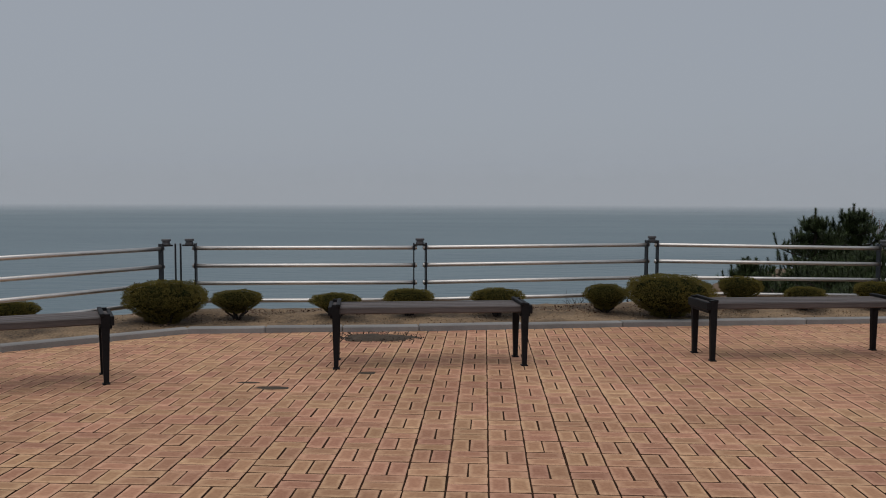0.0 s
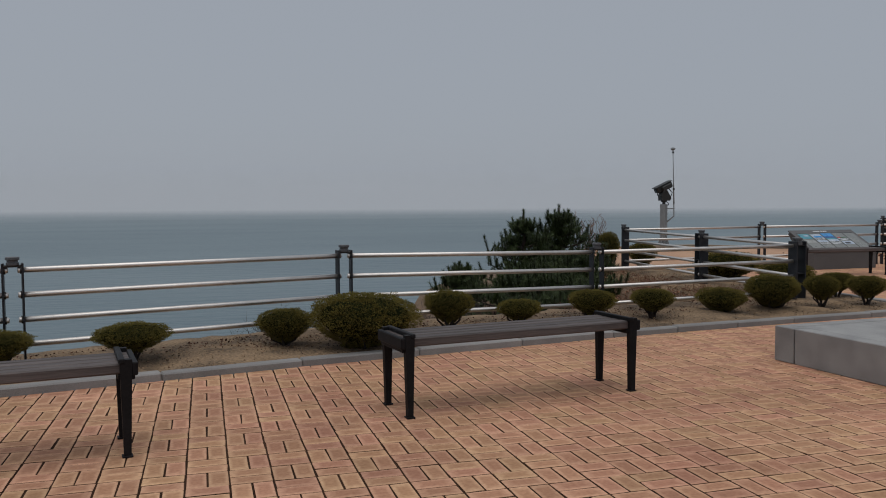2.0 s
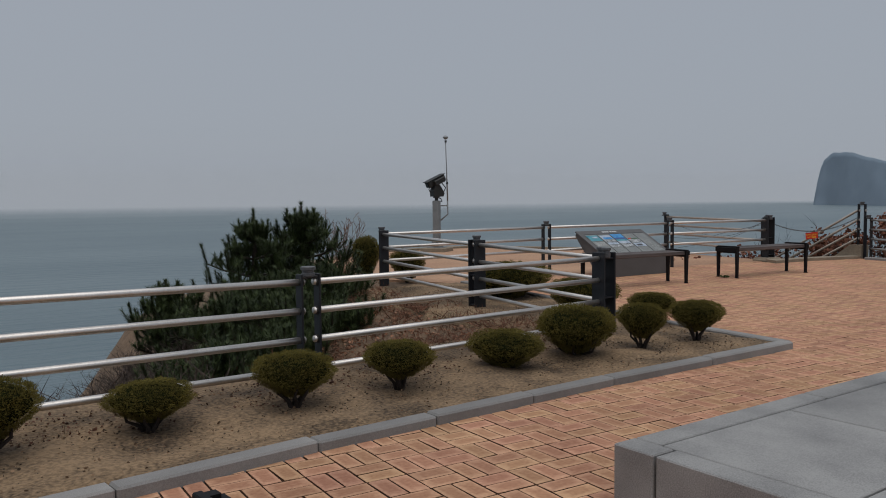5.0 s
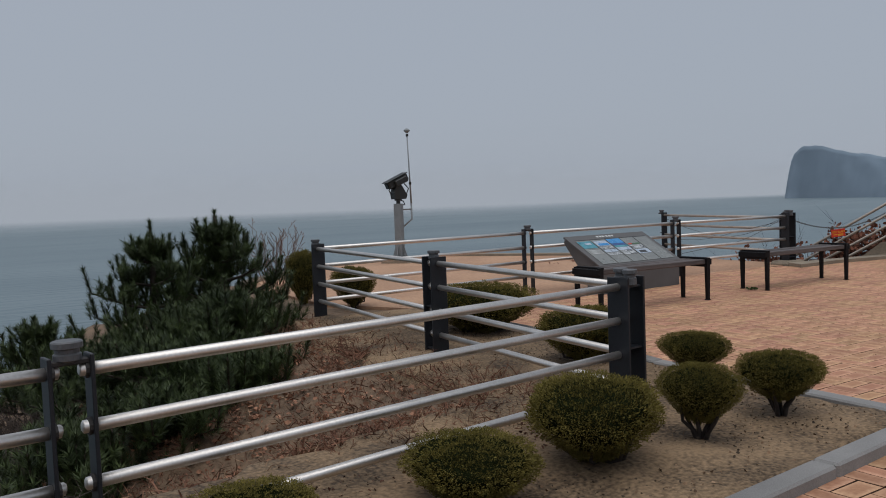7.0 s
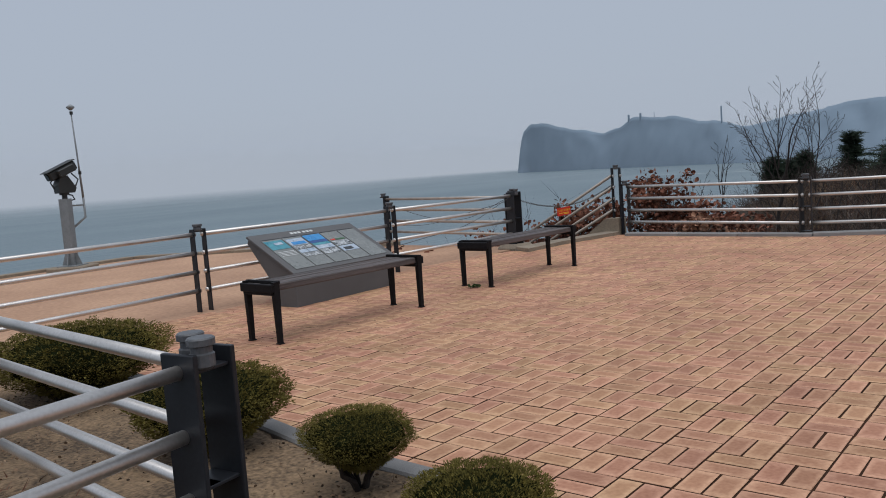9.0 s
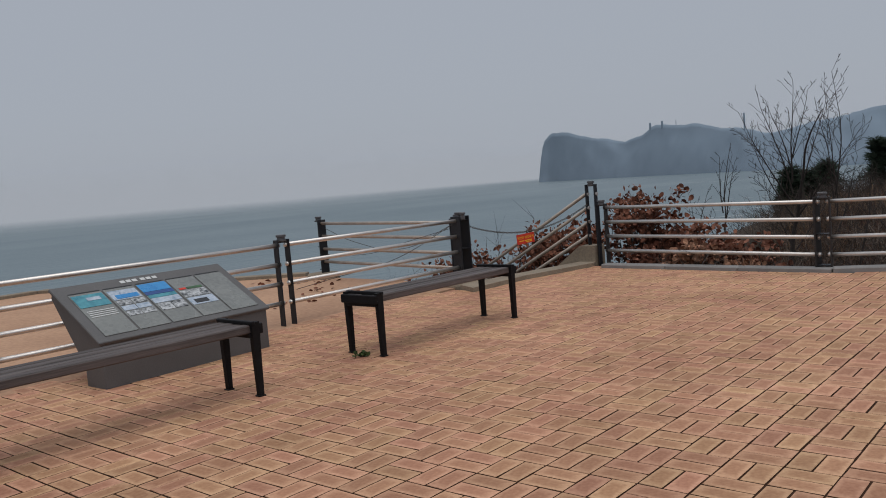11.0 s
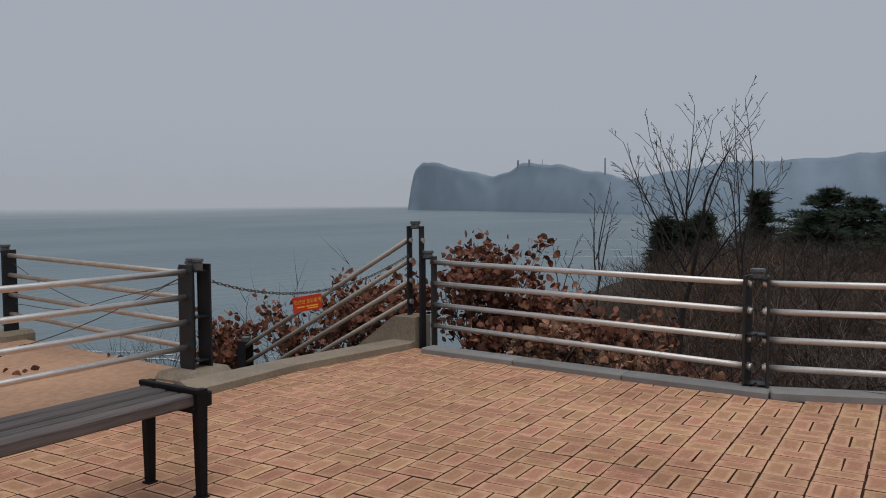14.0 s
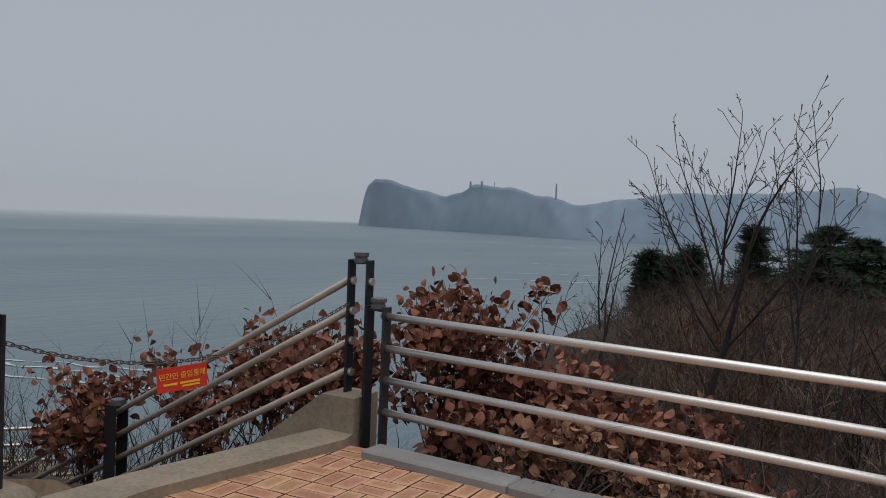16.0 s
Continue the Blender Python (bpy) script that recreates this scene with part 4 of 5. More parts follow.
def pine(x, y, z, height, spread, seed, label, tiers=8):
    """A young pine: whorls of limbs that sweep up, each ending in upright brushes of needles; the leader stands clear."""
    r = random.Random(seed)
    ob = thing("pine_tree", label, "tree", pose(x, y, z))
    wood, need = Buf(), Buf()
    top = Vector((r.uniform(-0.05, 0.05), 0, height))
    wood.tube([(0, 0, -0.3), (0.02, 0.03, height * 0.4), (0, 0, height * 0.8), top], [0.09, 0.07, 0.03, 0.008], 8)
    needle_shoot(need, top - Vector((0, 0, 0.5)), top, 0.09, 420, r, 0.006)
    for k in range(4):
        a = 1.57 * k + r.uniform(-0.3, 0.3)
        q = top - Vector((0, 0, 0.42))
        e = q + Vector((math.cos(a) * 0.16, math.sin(a) * 0.16, r.uniform(0.14, 0.26)))
        needle_shoot(need, q, e, 0.08, 120, r)
    for t in range(tiers):
        f = (t + 0.5) / tiers
        h = height * (0.04 + 0.76 * f)
        reach = spread * (1 - f * 0.90) * r.uniform(0.8, 1.15)
        c = Vector((0, 0, h))
        n = 6
        for i in range(n):
            a = 6.28 * (i + r.uniform(-0.3, 0.3)) / n + t * 0.9
            ln = reach * r.uniform(0.7, 1.15)
            d = Vector((math.cos(a), math.sin(a), 0))
            tip = c + d * ln + Vector((0, 0, ln * 0.30 + 0.28))
            pts = [c, c + d * ln * 0.55 + Vector((0, 0, ln * 0.12)), c + d * ln * 0.9 + Vector((0, 0, ln * 0.26)), tip]
            wood.tube(pts, [0.022, 0.015, 0.010, 0.005], 5)
            needle_shoot(need, pts[2], pts[3], 0.095, 190, r, 0.0055)
            needle_shoot(need, pts[1], pts[2], 0.095, 110, r)
            for s in range(13):
                k = r.uniform(0.15, 0.98)
                p = c + d * ln * k + Vector((0, 0, ln * 0.26 * k))
                o = Vector((r.gauss(0, 1), r.gauss(0, 1), 0)).normalized() * r.uniform(0.06, 0.20)
                e = p + o + Vector((0, 0, r.uniform(0.12, 0.26)))
                needle_shoot(need, p + o * 0.3, e, 0.105, 80, r)
    part("trunk", wood, BARK, ob, smooth=True, fix=False)
    part("needles", need, NEEDLE, ob, fix=False)


def pine_on_slope(x, y, top, spread, seed, label):
    z = land(x, y) - 0.1
    pine(x, y, z, top - z, spread, seed, label, tiers=max(5, int((top - z) * 3.0)))


pine_on_slope(8.5, 18.85, 1.38, 1.4, 11, "young dark green pine with upright shoots behind the railing")
pine_on_slope(7.65, 18.85, 1.28, 1.5, 12, "young dark green pine with upright shoots behind the railing")
pine_on_slope(6.3, 19.2, 0.15, 0.9, 13, "young pine lower on the cliff slope")
pine_on_slope(6.75, 17.0, -0.1, 1.2, 14, "young pine lower on the cliff slope")
pine_on_slope(7.7, 17.6, 0.1, 1.1, 15, "young pine lower on the cliff slope")
pine_on_slope(7.3, 16.3, -0.1, 1.0, 18, "young pine lower on the cliff slope")
pine_on_slope(8.0, 17.1, 0.3, 1.0, 19, "young pine lower on the cliff slope")
pine_on_slope(7.5, 15.6, -0.25, 1.0, 20, "young pine lower on the cliff slope")
pine_on_slope(6.0, 15.0, -0.35, 1.1, 16, "young pine lower on the cliff slope")
pine_on_slope(6.85, 15.3, -0.35, 1.0, 17, "young pine lower on the cliff slope")


# ---------------------------------------------------------------- woody plants without leaves
def branch(buf, p, d, length, radius, depth, r, tips, up=0.25, spread=0.55, keep=3):
    """A tapering limb that forks."""
    pts, radii, q = [p], [radius], p.copy()
    for k in range(3):
        d = (d + Vector((r.gauss(0, 0.10), r.gauss(0, 0.10), r.gauss(0, 0.06) + up * 0.12))).normalized()
        q = q + d * length / 3
        pts.append(q.copy())
        radii.append(max(radius * (1 - 0.17 * (k + 1)), 0.0025))
    buf.tube(pts, radii, 5 if radius > 0.012 else 3, cap=False)
    tips.append((pts[-1], d))
    if depth <= 0:
        return
    for k in range(keep):
        t = r.uniform(0.35, 1.0) if k else 1.0
        base = pts[0].lerp(pts[-1], t) if t < 1 else pts[-1]
        i = min(2, int(t * 3))
        base = pts[i].lerp(pts[i + 1], t * 3 - i) if t < 1 else pts[-1]
        side = Vector((r.gauss(0, 1), r.gauss(0, 1), r.gauss(0, 0.6))).normalized()
        nd = (d + side * spread * r.uniform(0.5, 1.2) + Vector((0, 0, up))).normalized()
        branch(buf, base, nd, length * r.uniform(0.55, 0.85), radius * r.uniform(0.5, 0.68), depth - 1, r, tips, up, spread, keep)


def whip(buf, p, d, length, radius, depth, r, up=0.03):
    """A long straight shoot with shorter shoots set along it, all striving upwards."""
    n = max(4, int(length / 0.13))
    q, pts, radii = p.copy(), [p.copy()], [radius]
    for k in range(n):
        d = (d + Vector((r.gauss(0, 0.05), r.gauss(0, 0.05), up))).normalized()
        q = q + d * length / n
        pts.append(q.copy())
        radii.append(max(radius * (1 - 0.88 * (k + 1) / n), 0.0036))
        if depth and k >= 1 and r.random() < 0.9:
            side = Matrix.Rotation(r.uniform(0, 6.28), 3, d) @ d.orthogonal().normalized()
            nd = (d * 0.75 + side * r.uniform(0.55, 0.95) + Vector((0, 0, 0.16))).normalized()
            whip(buf, q, nd, length * (1 - 0.7 * (k + 1) / n) * r.uniform(0.28, 0.55), radii[-1] * 0.62, depth - 1, r, up)
    buf.tube(pts, radii, 5 if radius > 0.012 else 3, cap=False)


def bare_tree(x, y, trunk, limbs, seed, label):
    """trunk: height above sea-side grade of its top, radius. limbs: height on the trunk, lean to the south, lean to the east, length, radius."""
    r = random.Random(seed)
    z = land(x, y)
    top, rad = trunk
    ob = thing("bare_tree", label, "tree", pose(x, y, z))
    b = Buf()
    whip(b, Vector((0, 0, -0.2)), Vector((0.01, 0.02, 1)).normalized(), top - z + 0.2, rad, 0, r, 0.02)
    part("trunk", b, DARKBARK, ob, smooth=True, fix=False)
    for h, south, east, ln, lr in limbs:
        b = Buf()
        whip(b, Vector((0.01 * (h - z), 0.02 * (h - z), h - z)), Vector((east + 0.3 * south, -south, 1)).normalized(), ln, lr, 3 if ln > 1.2 else 2, r)
        part("limb", b, DARKBARK, ob, smooth=True, fix=False)


bare_tree(24.6, 14.42, (2.3, 0.058), [(0.35, -0.75, 0.1, 1.7, 0.016), (0.55, -0.42, -0.2, 1.9, 0.017), (0.75, -0.22, 0.2, 1.9, 0.016), (0.95, 0.12, -0.2, 1.75, 0.016), (0.6, 0.42, 0.2, 1.9, 0.016),
                                     (0.3, 0.75, -0.1, 1.9, 0.016), (1.2, -0.35, 0.3, 1.3, 0.013), (1.3, 0.35, -0.3, 1.25, 0.013), (-0.3, -0.6, 0.3, 1.5, 0.014), (-0.2, 0.6, 0.3, 1.6, 0.014)], 3, "leafless many-limbed tree beyond the eastern railing")
bare_tree(24.5, 13.72, (1.2, 0.034), [(0.3, 0.10, 0.1, 2.2, 0.014), (0.7, 0.24, -0.1, 2.05, 0.014), (0.5, -0.22, 0.1, 1.9, 0.013), (0.1, 0.35, 0.2, 1.3, 0.016)], 5, "slender leafless tree with long upright shoots")
bare_tree(24.2, 15.5, (1.75, 0.026), [(0.2, 0.25, 0.0, 1.2, 0.014), (0.5, -0.22, 0.1, 1.0, 0.013), (0.7, 0.3, -0.1, 0.85, 0.012), (-0.3, -0.4, 0.1, 1.1, 0.013)], 6, "thin leafless sapling beyond the eastern railing")
bare_tree(25.0, 16.35, (0.75, 0.014), [(0.0, 0.3, 0.0, 0.95, 0.012), (0.1, -0.15, 0.1, 0.75, 0.012), (-0.4, 0.4, 0.1, 0.9, 0.011)], 8, "thin leafless sapling beyond the eastern railing")
bare_tree(25.6, 12.9, (0.7, 0.03), [(-0.2, 0.5, 0.1, 1.4, 0.013), (0.0, -0.4, -0.1, 1.2, 0.013), (0.2, 0.25, 0.2, 1.1, 0.016), (-0.4, -0.8, 0.2, 1.2, 0.016)], 9, "low leafless tree beyond the eastern railing")

# tangled bare bushes on the eastern slope
r = random.Random(61)
for material in (PALETWIG, DARKBARK, RUSTY, PALETWIG):
    ob = thing("thicket_bush", "tangled leafless bush in the thicket below the railing", "shrub", group="thicket bushes")
    for k in range(9):
        b = Buf()
        a, lean = 2.4 * k, 0.75 * math.sqrt((k + 0.5) / 9)
        whip(b, Vector((0, 0, -0.1)), Vector((lean * math.cos(a), lean * math.sin(a), 1)).normalized(), r.uniform(0.9, 1.3), 0.011, 2, r, 0.0)
        part("twig", b, material, ob, fix=False)
    for k in range(11):
        x, y = r.uniform(22.6, 28.5), r.uniform(8.5, 15.4)
        m = pose(x, y, land(x, y), 0, 0, r.uniform(0, 360)) @ Matrix.Scale(r.uniform(0.8, 1.15), 4)
        if k == 0:
            ob.matrix_basis = m
        else:
            copy_thing(ob, m)

# round bare bush at the edge of the outer terrace
r = random.Random(21)
ob = thing("bare_bush", "rounded leafless bush of fine upright reddish twigs", "shrub", pose(9.72, 19.9, -0.04))
for k in range(22):
    b = Buf()
    a = 2.4 * k
    lean = 0.5 * math.sqrt((k + 0.5) / 22)
    whip(b, Vector((0.02 * math.cos(a), 0.02 * math.sin(a), -0.05)), Vector((lean * math.cos(a), lean * math.sin(a), 1)).normalized(), r.uniform(0.95, 1.25), 0.006, 2, r)
    part("twig", b, REDBRUSH, ob, fix=False)


def oak_leaf(buf, p, out, size, r):
    """A lobed, cupped dead leaf."""
    side = Matrix.Rotation(r.uniform(0, 6.28), 3, out) @ out.orthogonal().normalized()
    nrm = out.cross(side)
    c = r.uniform(0.04, 0.2) * size
    pts = [p]
    for t, w, k in ((0.22, 0.20, 0.5), (0.45, 0.33, 1.0), (0.68, 0.30, 0.9), (0.88, 0.17, 0.4)):
        pts += [p + out * size * t + side * size * w + nrm * c * k, p + out * size * t - side * size * w + nrm * c * k]
    pts.append(p + out * size - nrm * c * 0.4)
    buf.add(pts, [(0, 1, 2), (2, 1, 3, 4), (4, 3, 5, 6), (6, 5, 7, 8), (8, 7, 9)])


def oak_shrub(x, y, top, width, seed, leaves=650, bottom=None, material=None):
    r = random.Random(seed)
    z = land(x, y) if bottom is None else bottom
    H = top - z
    ob = thing("oak_shrub", "scrub oak hung with curled red-brown dead leaves", "shrub", pose(x, y, z), "dead-leaved oak scrub")
    tips, all_tips = [], []
    for k in range(6):
        b, tips = Buf(), []
        a = 6.28 * k / 6 + r.uniform(-0.4, 0.4)
        lean = width * 0.45 / max(H, 0.5)
        branch(b, Vector((0, 0, -0.15)), Vector((lean * math.cos(a), lean * math.sin(a), 1)).normalized(), H * r.uniform(0.28, 0.42), 0.014, 3, r, tips, 0.30, 0.60, 3)
        part("stem", b, BARK, ob, fix=False)
        all_tips += tips
    buf = Buf()
    for k in range(leaves):
        if k % 5 == 0 or k == 0:
            p, d = r.choice(all_tips)
        q = p + Vector((r.gauss(0, 0.07), r.gauss(0, 0.07), r.gauss(0, 0.06)))
        if q.z > H * 1.02 or q.z < 0.1 * H:
            continue
        o = (d * 0.6 + Vector((r.gauss(0, 0.7), r.gauss(0, 0.7), r.gauss(-0.15, 0.6)))).normalized()
        oak_leaf(buf, q, o, r.uniform(0.06, 0.125), r)
    part("foliage", buf, material or DEADLEAF, ob, fix=False)


for i, (x, y, top, w, n) in enumerate([(22.1, 16.25, 1.18, 0.55, 620), (22.3, 15.7, 1.08, 0.6, 620), (22.2, 15.2, 0.85, 0.6, 560), (22.0, 14.6, 0.45, 0.7, 480), (21.9, 17.2, 1.0, 0.6, 560), (22.3, 18.1, 0.6, 0.7, 560),
                                       (22.4, 19.0, 0.25, 0.7, 520), (21.75, 19.9, 0.2, 0.75, 620), (21.9, 13.6, 0.0, 0.7, 300), (22.6, 14.2, 0.3, 0.6, 320)]):
    oak_shrub(x, y, top, w, 40 + i, int(n * 1.5))
for i, (x, y, top, w, n) in enumerate([(21.6, 15.0, 0.40, 0.7, 520), (21.6, 14.3, 0.2, 0.7, 480), (21.5, 13.5, -0.05, 0.6, 300), (21.6, 15.7, 0.5, 0.5, 420)]):
    oak_shrub(x, y, top, w, 70 + i, int(n * 0.9), None, DEADLEAF_PALE if i < 3 else DEADLEAF)


def stalks(name, spots, material, label, category, seed, height, bend=0.4, width=0.006, cross=True, where=None):
    """Many thin stems as one sheet of stuff; spots: x, y, how many, radius."""
    r = random.Random(seed)
    b = Buf()
    for x, y, n, rad in spots:
        for k in range(n):
            px, py = x + r.gauss(0, rad), y + r.gauss(0, rad)
            if where is not None:
                if not where(px, py):
                    continue
            elif inside(px, py, PLATEAU) and not (5.0 < px < 9.9 and 10.6 < py < 19):
                continue
            elif (inside(px, py, PAVED) or (px > 9.0 and py < 18.5 and px < 20.5) or py < 10.6) and px < 20.6:
                continue
            pz = max(land(px, py), 0.03 if inside(px, py, PLATEAU) else -99)
            h = height * r.uniform(0.5, 1.25)
            d = Vector((r.gauss(0, bend), r.gauss(0, bend), 1)).normalized()
            p0 = Vector((px, py, pz - 0.03))
            p1 = p0 + d * h * 0.55
            p2 = p1 + (d + Vector((r.gauss(0, bend), r.gauss(0, bend), -0.25 * bend))).normalized() * h * 0.5
            s = d.orthogonal().normalized()
            s = Matrix.Rotation(r.uniform(0, 6.28), 3, d) @ s * width
            b.add([p0 - s, p0 + s, p1 + s * 0.8, p1 - s * 0.8, p2], [(0, 1, 2, 3), (3, 2, 4)])
            if cross:
                for _ in range(5):
                    e = p0.lerp(p1, r.uniform(0.3, 1)) if r.random() < 0.5 else p1.lerp(p2, r.uniform(0, 0.9))
                    t = e + Vector((r.gauss(0, 0.5), r.gauss(0, 0.5), r.uniform(0.1, 0.9))).normalized() * h * r.uniform(0.15, 0.35)
                    b.add([e - s * 0.6, e + s * 0.6, t], [(0, 1, 2)])
    return tagged(part(name, b, material, fix=False), label, category, kind="stuff")


r = random.Random(77)
spots = []
for k in range(620):
    x, y = r.uniform(21.4, 34), r.uniform(6.0, 19)
    if y > 15.2 and x < 25.0 or y > 18:
        continue
    spots.append((x, y, 28, 0.30))
stalks("bare_brush", spots, TWIG, "tangle of leafless grey-brown brush on the slope", "brush", 1, 0.8, 0.8, 0.0055)
spots = [(r.uniform(21.6, 31), r.uniform(7.0, 15.5), 22, 0.35) for k in range(170)]
stalks("rusty_brush", spots, RUSTY, "rust-brown dead brush among the bare twigs", "brush", 11, 0.65, 0.6, 0.006)
spots = [(r.uniform(22.8, 28), r.uniform(18.5, 25), 26, 0.35) for k in range(90)]
stalks("shore_brush", spots, TWIG, "leafless grey brush above the shore", "brush", 2, 1.7, 0.45, 0.008)
spots = [(r.uniform(23, 36), r.uniform(8, 17.5), 30, 0.4) for k in range(45)] + [(r.uniform(26.5, 31), r.uniform(14.3, 16.6), 40, 0.4) for k in range(60)]
stalks("straw_brush", spots, STRAW, "dry straw-coloured grass among the brush", "grass", 3, 0.45, 0.35, 0.005, False)
spots = [(r.uniform(5.2, 8.9), r.uniform(12.0, 18), 40, 0.16) for k in range(170)]
stalks("dead_bracken", spots, REDBRUSH, "matted red-brown bracken on the slope behind the railing", "bracken", 4, 0.20, 1.4, 0.005)
spots = [(r.uniform(1.2, 5.6), 11.4 + r.uniform(0.9, 4.5), 30, 0.3) for k in range(120)]
spots += [(r.uniform(3.8, 6.4), r.uniform(15.5, 20.0), 30, 0.3) for k in range(80)]
stalks("cliff_brush", spots, TWIG, "dark leafless brush on the cliff edge below the railing", "brush", 12, 0.55, 0.7, 0.006, True, lambda x, y: not inside(x, y, PLATEAU))
spots = [(r.uniform(5.2, 8.8), r.uniform(11.9, 17), 30, 0.22) for k in range(150)]
spots += [(r.uniform(-3.5, 5.5), 10.35 + r.uniform(-0.2, 0.3), 8, 0.12) for k in range(30)]
stalks("dry_grass", spots, STRAW, "pale dry grass tufts on the slope and soil edge", "grass", 5, 0.15, 1.2, 0.004, False)


SOILED = BED + [(8.9, 16.9), (8.7, 12), (5.5, 11.6), (2.3, 11.1), (-0.7, 10.35), (-3.9, 9.9), (-5.4, 7.4)]


def on_soil(x, y):
    return inside(x, y, SOILED) and dist_poly(x, y, BED[:10]) > 0.12


spots = [(x + r.gauss(0, 0.3), y + r.gauss(0, 0.2), 16, 0.10) for x, y, w, h, st, k in SHRUBS[:17] for q in range(14)]
spots += [(r.uniform(-4, 9), r.uniform(8.8, 11.6), 10, 0.12) for k in range(160)]
stalks("soil_grass", spots, STRAW, "short dry grass wisps on the soil strip", "grass", 31, 0.10, 1.4, 0.0024, False, on_soil)
spots = [(r.uniform(-3.6, 8.5), 9.75 + r.uniform(0.3, 1.6), 10, 0.10) for k in range(120)]
stalks("soil_twigs", spots, BARK, "dead twigs and stubble along the railing foot", "twigs", 32, 0.10, 1.2, 0.002, False, lambda x, y: on_soil(x, y) and y > 9.75 + 0.155 * x + 0.35)
# litter on the soil strip
def scatter_leaves(name, label, area, n, size, material, seed, z0, keep, sloped=False):
    r = random.Random(seed)
    b = Buf()
    for k in range(n):
        x, y = r.uniform(area[0], area[2]), r.uniform(area[1], area[3])
        if not keep(x, y):
            continue
        oak_leaf(b, Vector((x, y, (land(x, y) if sloped else 0.0) + z0 + r.uniform(0, 0.012))), Vector((r.gauss(0, 1), r.gauss(0, 1), r.uniform(0, 0.25))).normalized(), size * r.uniform(0.5, 1.2), r)
    return tagged(part(name, b, material, fix=False), label, "leaf litter", kind="stuff")


scatter_leaves("leaf_litter", "small dead leaves and twigs on the soil strip", (-4.5, 8.6, 10.3, 16.8), 16000, 0.02, STRAW, 6, 0.052, on_soil)
scatter_leaves("leaf_crumbs", "dark crumbled leaves on the soil strip", (-4.5, 8.6, 10.3, 16.8), 18000, 0.012, LITTER, 16, 0.05, lambda x, y: on_soil(x, y) and noise.noise(Vector((x * 1.6, y * 1.6, 3))) > -0.15)
scatter_leaves("needle_litter", "dark fallen foliage under the clipped shrubs", (-5.2, 8.4, 10.3, 15.6), 22000, 0.018, LITTER, 17, 0.052, lambda x, y: on_soil(x, y) and any(math.hypot(x - q[0], y - q[1]) < 0.52 * q[2] + 0.12 for q in SHRUBS))
scatter_leaves("rusty_litter", "rust-brown leaf litter drifted along the railing foot", (-4.5, 9.2, 9.2, 11.8), 12000, 0.024, RUSTY, 18, 0.052, lambda x, y: on_soil(x, y) and y > 10.05 + 0.155 * x + 0.35 * noise.noise(Vector((x * 1.7, y, 9))))
scatter_leaves("slope_litter", "fallen brown leaves on the slope behind the railing", (5.0, 11.8, 9.2, 18.0), 7000, 0.05, DEADLEAF_PALE, 26, 0.02, lambda x, y: not inside(x, y, PLATEAU), True)


def litter_heap(x, y, rx, ry, h, seed):
    """A low ragged heap of sodden leaves."""
    b = Buf()
    n, rings = 36, 7
    b.v.append((x, y, h))
    for k in range(1, rings + 1):
        f = k / rings
        for i in range(n):
            a = 2 * math.pi * i / n
            w = 1 + 0.45 * noise.noise(Vector((math.cos(a) * 1.8, math.sin(a) * 1.8, seed)))
            z = h * (1 - f * f) * (1 + 0.5 * noise.noise(Vector((math.cos(a) * f * 5, math.sin(a) * f * 5, seed + 3))))
            b.v.append((x + rx * f * w * math.cos(a), y + ry * f * w * math.sin(a), max(z, 0.0) if k < rings else -0.004))
    b.f += [(0, 1 + i, 1 + (i + 1) % n) for i in range(n)]
    for k in range(rings - 1):
        for i in range(n):
            p, q = 1 + k * n + i, 1 + k * n + (i + 1) % n
            b.f.append((p, p + n, q + n, q))
    return tagged(part("leaf_heap", b, LITTER, smooth=True, fix=False), "dark sodden leaf litter gathered on the pavers", "leaf litter", "heaps of leaf litter", kind="stuff")


for i, q in enumerate([(-1.0, 8.42, 0.40, 0.24, 0.03), (-1.5, 6.13, 0.15, 0.055, 0.006), (-0.85, 6.71, 0.085, 0.05, 0.006), (-1.72, 6.3, 0.10, 0.03, 0.005)]):
    litter_heap(*q, 11 + i)
scatter_leaves("leaf_litter_dark", "dark damp leaf litter gathered against the kerb", (-1.6, 8.0, -0.4, 8.78), 900, 0.022, BARK, 7, 0.008, lambda x, y: ((x + 1.0) / 0.5) ** 2 + ((y - 8.42) / 0.32) ** 2 < 1)
scatter_leaves("leaf_litter_brown", "brown leaves strewn on the outer paving", (16.2, 18.3, 19.0, 21.5), 160, 0.09, DEADLEAF, 8, 0.006, lambda x, y: inside(x, y, LOWER) and noise.noise(Vector((x * 1.1, y * 1.1, 0))) > 0.0)
wd = Buf()
r = random.Random(9)
for k in range(40):
    oak_leaf(wd, Vector((14.89 + r.gauss(0, 0.035), 15.12 + r.gauss(0, 0.03), 0.01)), Vector((r.gauss(0, 1), r.gauss(0, 1), 0.7)).normalized(), 0.045, r)
tagged(part("weed", wd, WEED, fix=False), "small green weed growing from the paving joint", "weed")


